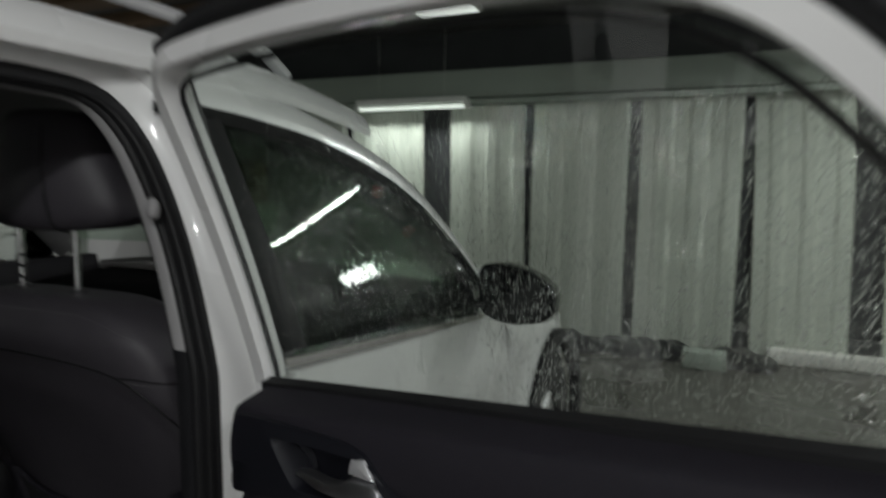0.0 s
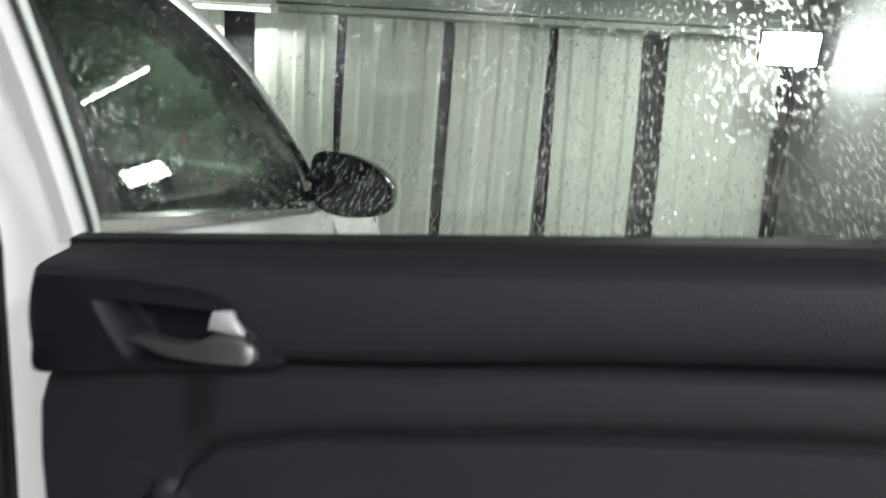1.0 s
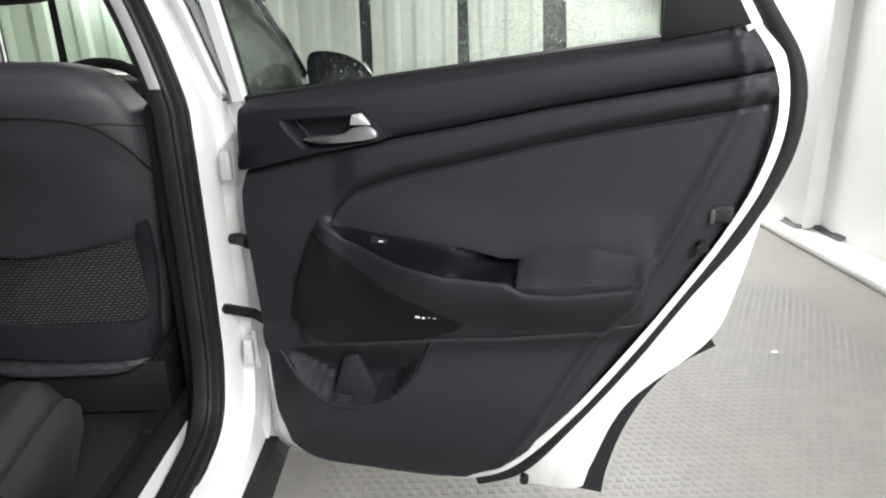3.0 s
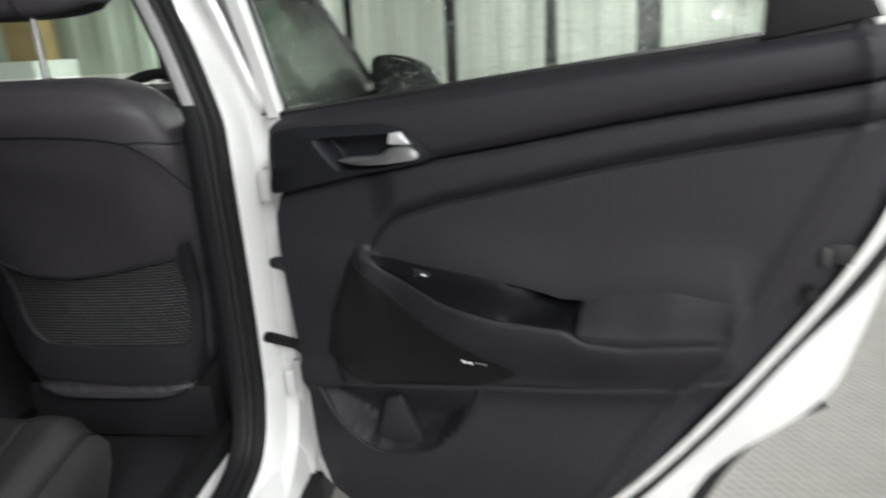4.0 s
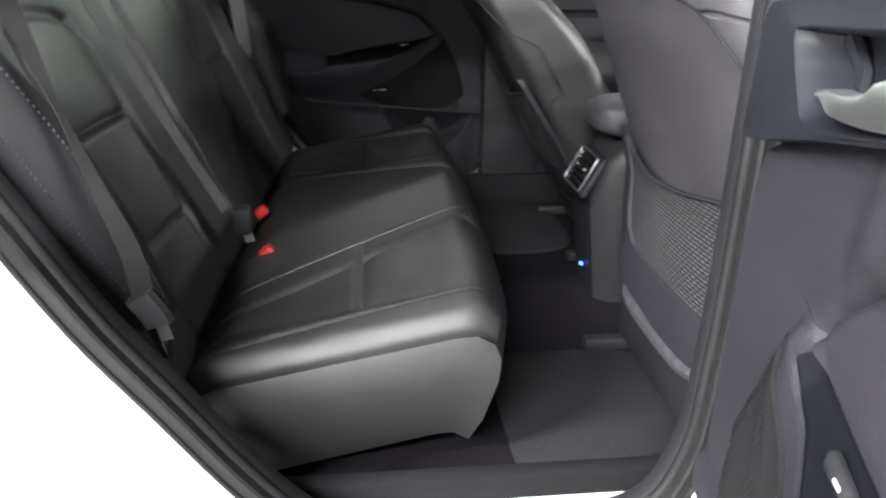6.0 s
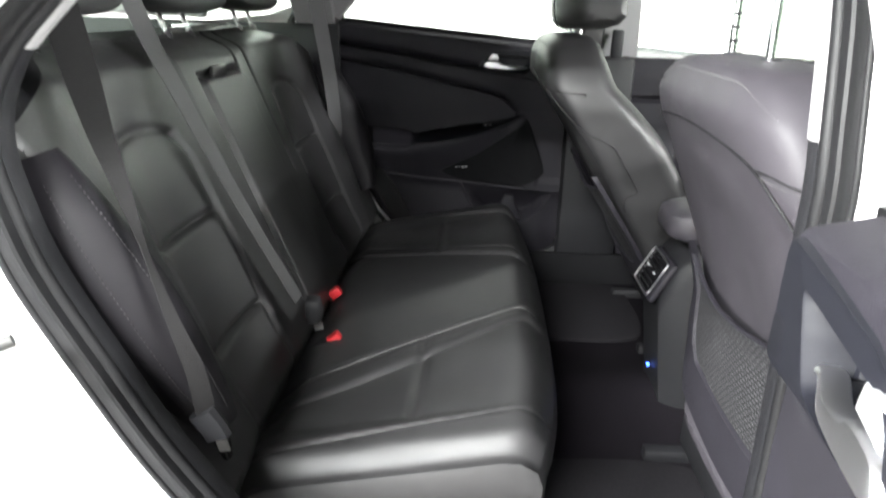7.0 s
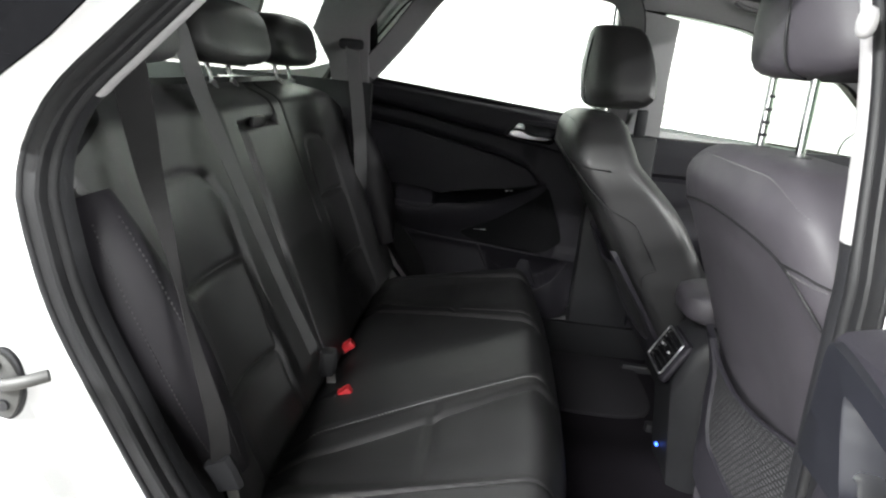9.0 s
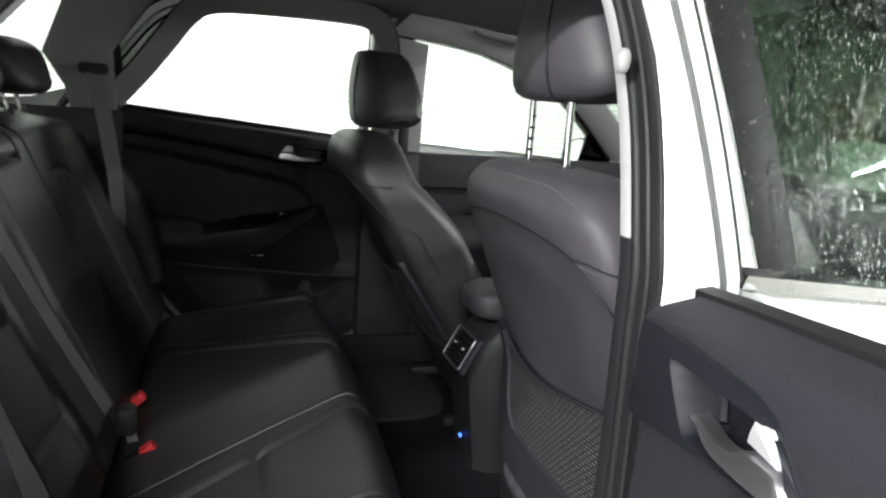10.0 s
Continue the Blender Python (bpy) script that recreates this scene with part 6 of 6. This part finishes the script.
part("tongue", sweep([(0.23, -0.672, 0.570), (0.228, -0.668, 0.545)], [(-0.009, -0.002), (0.009, -0.002), (0.009, 0.002), (-0.009, 0.002)], False, (1, 0, 0)), STEEL, belt, "steel tongue")

belt = thing("seat_belt", "grey seat belt hanging by the closed door", "seat belt", "rear seat belts")
strap([(-0.610, -0.85, 1.215), (-0.600, -0.83, 1.10), (-0.605, -0.81, 0.95), (-0.635, -0.805, 0.80), (-0.665, -0.81, 0.66)], [0.046, 0.046, 0.044, 0.044, 0.044], [(0.75, 0.6, 0), (0.75, 0.6, 0), (0.75, 0.6, 0), (0.75, 0.6, 0), (0.75, 0.6, 0)], WEB, "webbing", "grey woven webbing", belt)
part("guide_loop", box((-0.612, -0.853, 1.222), (0.03, 0.075, 0.03), 0.01), TRIM_DARK, belt, "black belt guide")

for x, y, z in ((-0.020, -0.697, 0.512), (0.188, -0.655, 0.500)):
    b = thing("belt_buckle", "black seat belt buckle with a red release button", "belt buckle", "rear belt buckles", pose(x, y, z, -52, 0, 8))
    part("body", box((0, 0, -0.040), (0.032, 0.024, 0.075), 0.006), TRIM_DARK, b)
    part("release_button", box((0, 0.002, 0.006), (0.025, 0.022, 0.036), 0.005), RED, b, "red release button")


# ---- centre console ----
sections = []
for y, w, zt in ((0.055, 0.072, 0.575), (0.085, 0.088, 0.655), (0.13, 0.098, 0.695), (0.22, 0.105, 0.70), (0.45, 0.105, 0.695), (0.62, 0.10, 0.66), (0.78, 0.10, 0.62)):
    zb = 0.29
    sections.append([Vector((x * w, y + (0.03 if z < 0.45 else 0), z)) for x, z in ((-1, zb), (-1, zt - 0.05), (-0.92, zt - 0.015), (-0.75, zt), (0.75, zt), (0.92, zt - 0.015), (1, zt - 0.05), (1, zb))])
part("centre_console", loft(sections), TRIM_DARK, car, "black centre console")
part("console_armrest", pillow((0, 0.235, 0.735), (0.175, 0.36, 0.085), 4.0, (20, 14, 14)), LEATHER_GREY, car, "charcoal leather console armrest")
VENT = Matrix.Translation((0.002, 0.058, 0.606)) @ pose(0, 0, 0, 62, 0, 0)
part("vent_surround", box((0, 0, 0), (0.140, 0.105, 0.02), 0.012, m=VENT), TRIM, car, "charcoal vent surround")
vent = part("air_vent", box((0, 0, 0.008), (0.112, 0.082, 0.012), 0.008, m=VENT), GLOSS_BLACK, car, "gloss black rear air vent")
ring_ = curve([(-0.053, -0.042, 0), (-0.058, -0.036, 0), (-0.059, 0.0, 0), (-0.058, 0.036, 0), (-0.053, 0.042, 0), (0.0, 0.043, 0), (0.053, 0.042, 0), (0.058, 0.036, 0), (0.059, 0.0, 0), (0.058, -0.036, 0), (0.053, -0.042, 0), (0.0, -0.043, 0)], 56, True)
part("vent_ring", tube([VENT @ Vector((q.x, q.y, 0.0145)) for q in ring_], 0.0022, 8, None, True), SATIN_GREY, vent, "silver vent edge")
for k in range(5):
    part("vent_slat", box((0, -0.026 + 0.013 * k, 0.013), (0.098, 0.004, 0.008), 0.001, m=VENT), DASH, vent)
for x in (-0.026, 0.028):
    part("vent_tab", box((x, 0.004, 0.017), (0.006, 0.005, 0.005), 0.001, m=VENT), SATIN, vent, "silver vent tab")
part("usb_light", box((0.008, 0.066, 0.374), (0.010, 0.006, 0.007), 0.0015), BLUE_LED, car, "glowing blue socket light")


# ---- studded floor beside the open door ----
bm = bmesh.new()
PITCH = 0.030
for i in range(66):
    for j in range(92):
        x, y = 0.98 + PITCH * (i + 0.5 * (j % 2)), -0.9 + PITCH * 0.9 * j
        if x > 2.9:
            continue
        w = 0.0095
        top = [bm.verts.new((x + a * w * 0.7, y + b * w * 0.7, 0.0013)) for a, b in ((-1, -1), (1, -1), (1, 1), (-1, 1))]
        low = [bm.verts.new((x + a * w, y + b * w, 0.0002)) for a, b in ((-1, -1), (1, -1), (1, 1), (-1, 1))]
        bm.faces.new(top)
        for k in range(4):
            bm.faces.new((low[k], low[(k + 1) % 4], top[(k + 1) % 4], top[k]))
tagged(part("floor_studs", bm, STUDS, smooth=False), "small worn raised studs on the grey floor", "floor studs", kind="stuff")
rng = random.Random(3)
for k in range(9):
    bm = pillow((0, 0, 0), (0.03, 0.02, 0.006), 2.5, (6, 6, 6))
    ob = tagged(part("debris", bm, WHITE_BOX if k % 2 else DIRT), "small scrap of litter lying on the floor", "litter", "floor litter")
    ob.matrix_world = pose(1.5 + 1.7 * rng.random(), -0.5 + 2.2 * rng.random(), 0.0042, 0, 0, 360 * rng.random())


# beads on the dark quarter window
drops(car, 1, lambda r: (0.78 + 0.14 * r.random(), 1.125 + 0.22 * r.random()), 21, 500, 0.0004, 0.0011, "quarter_drops", 0.9185)
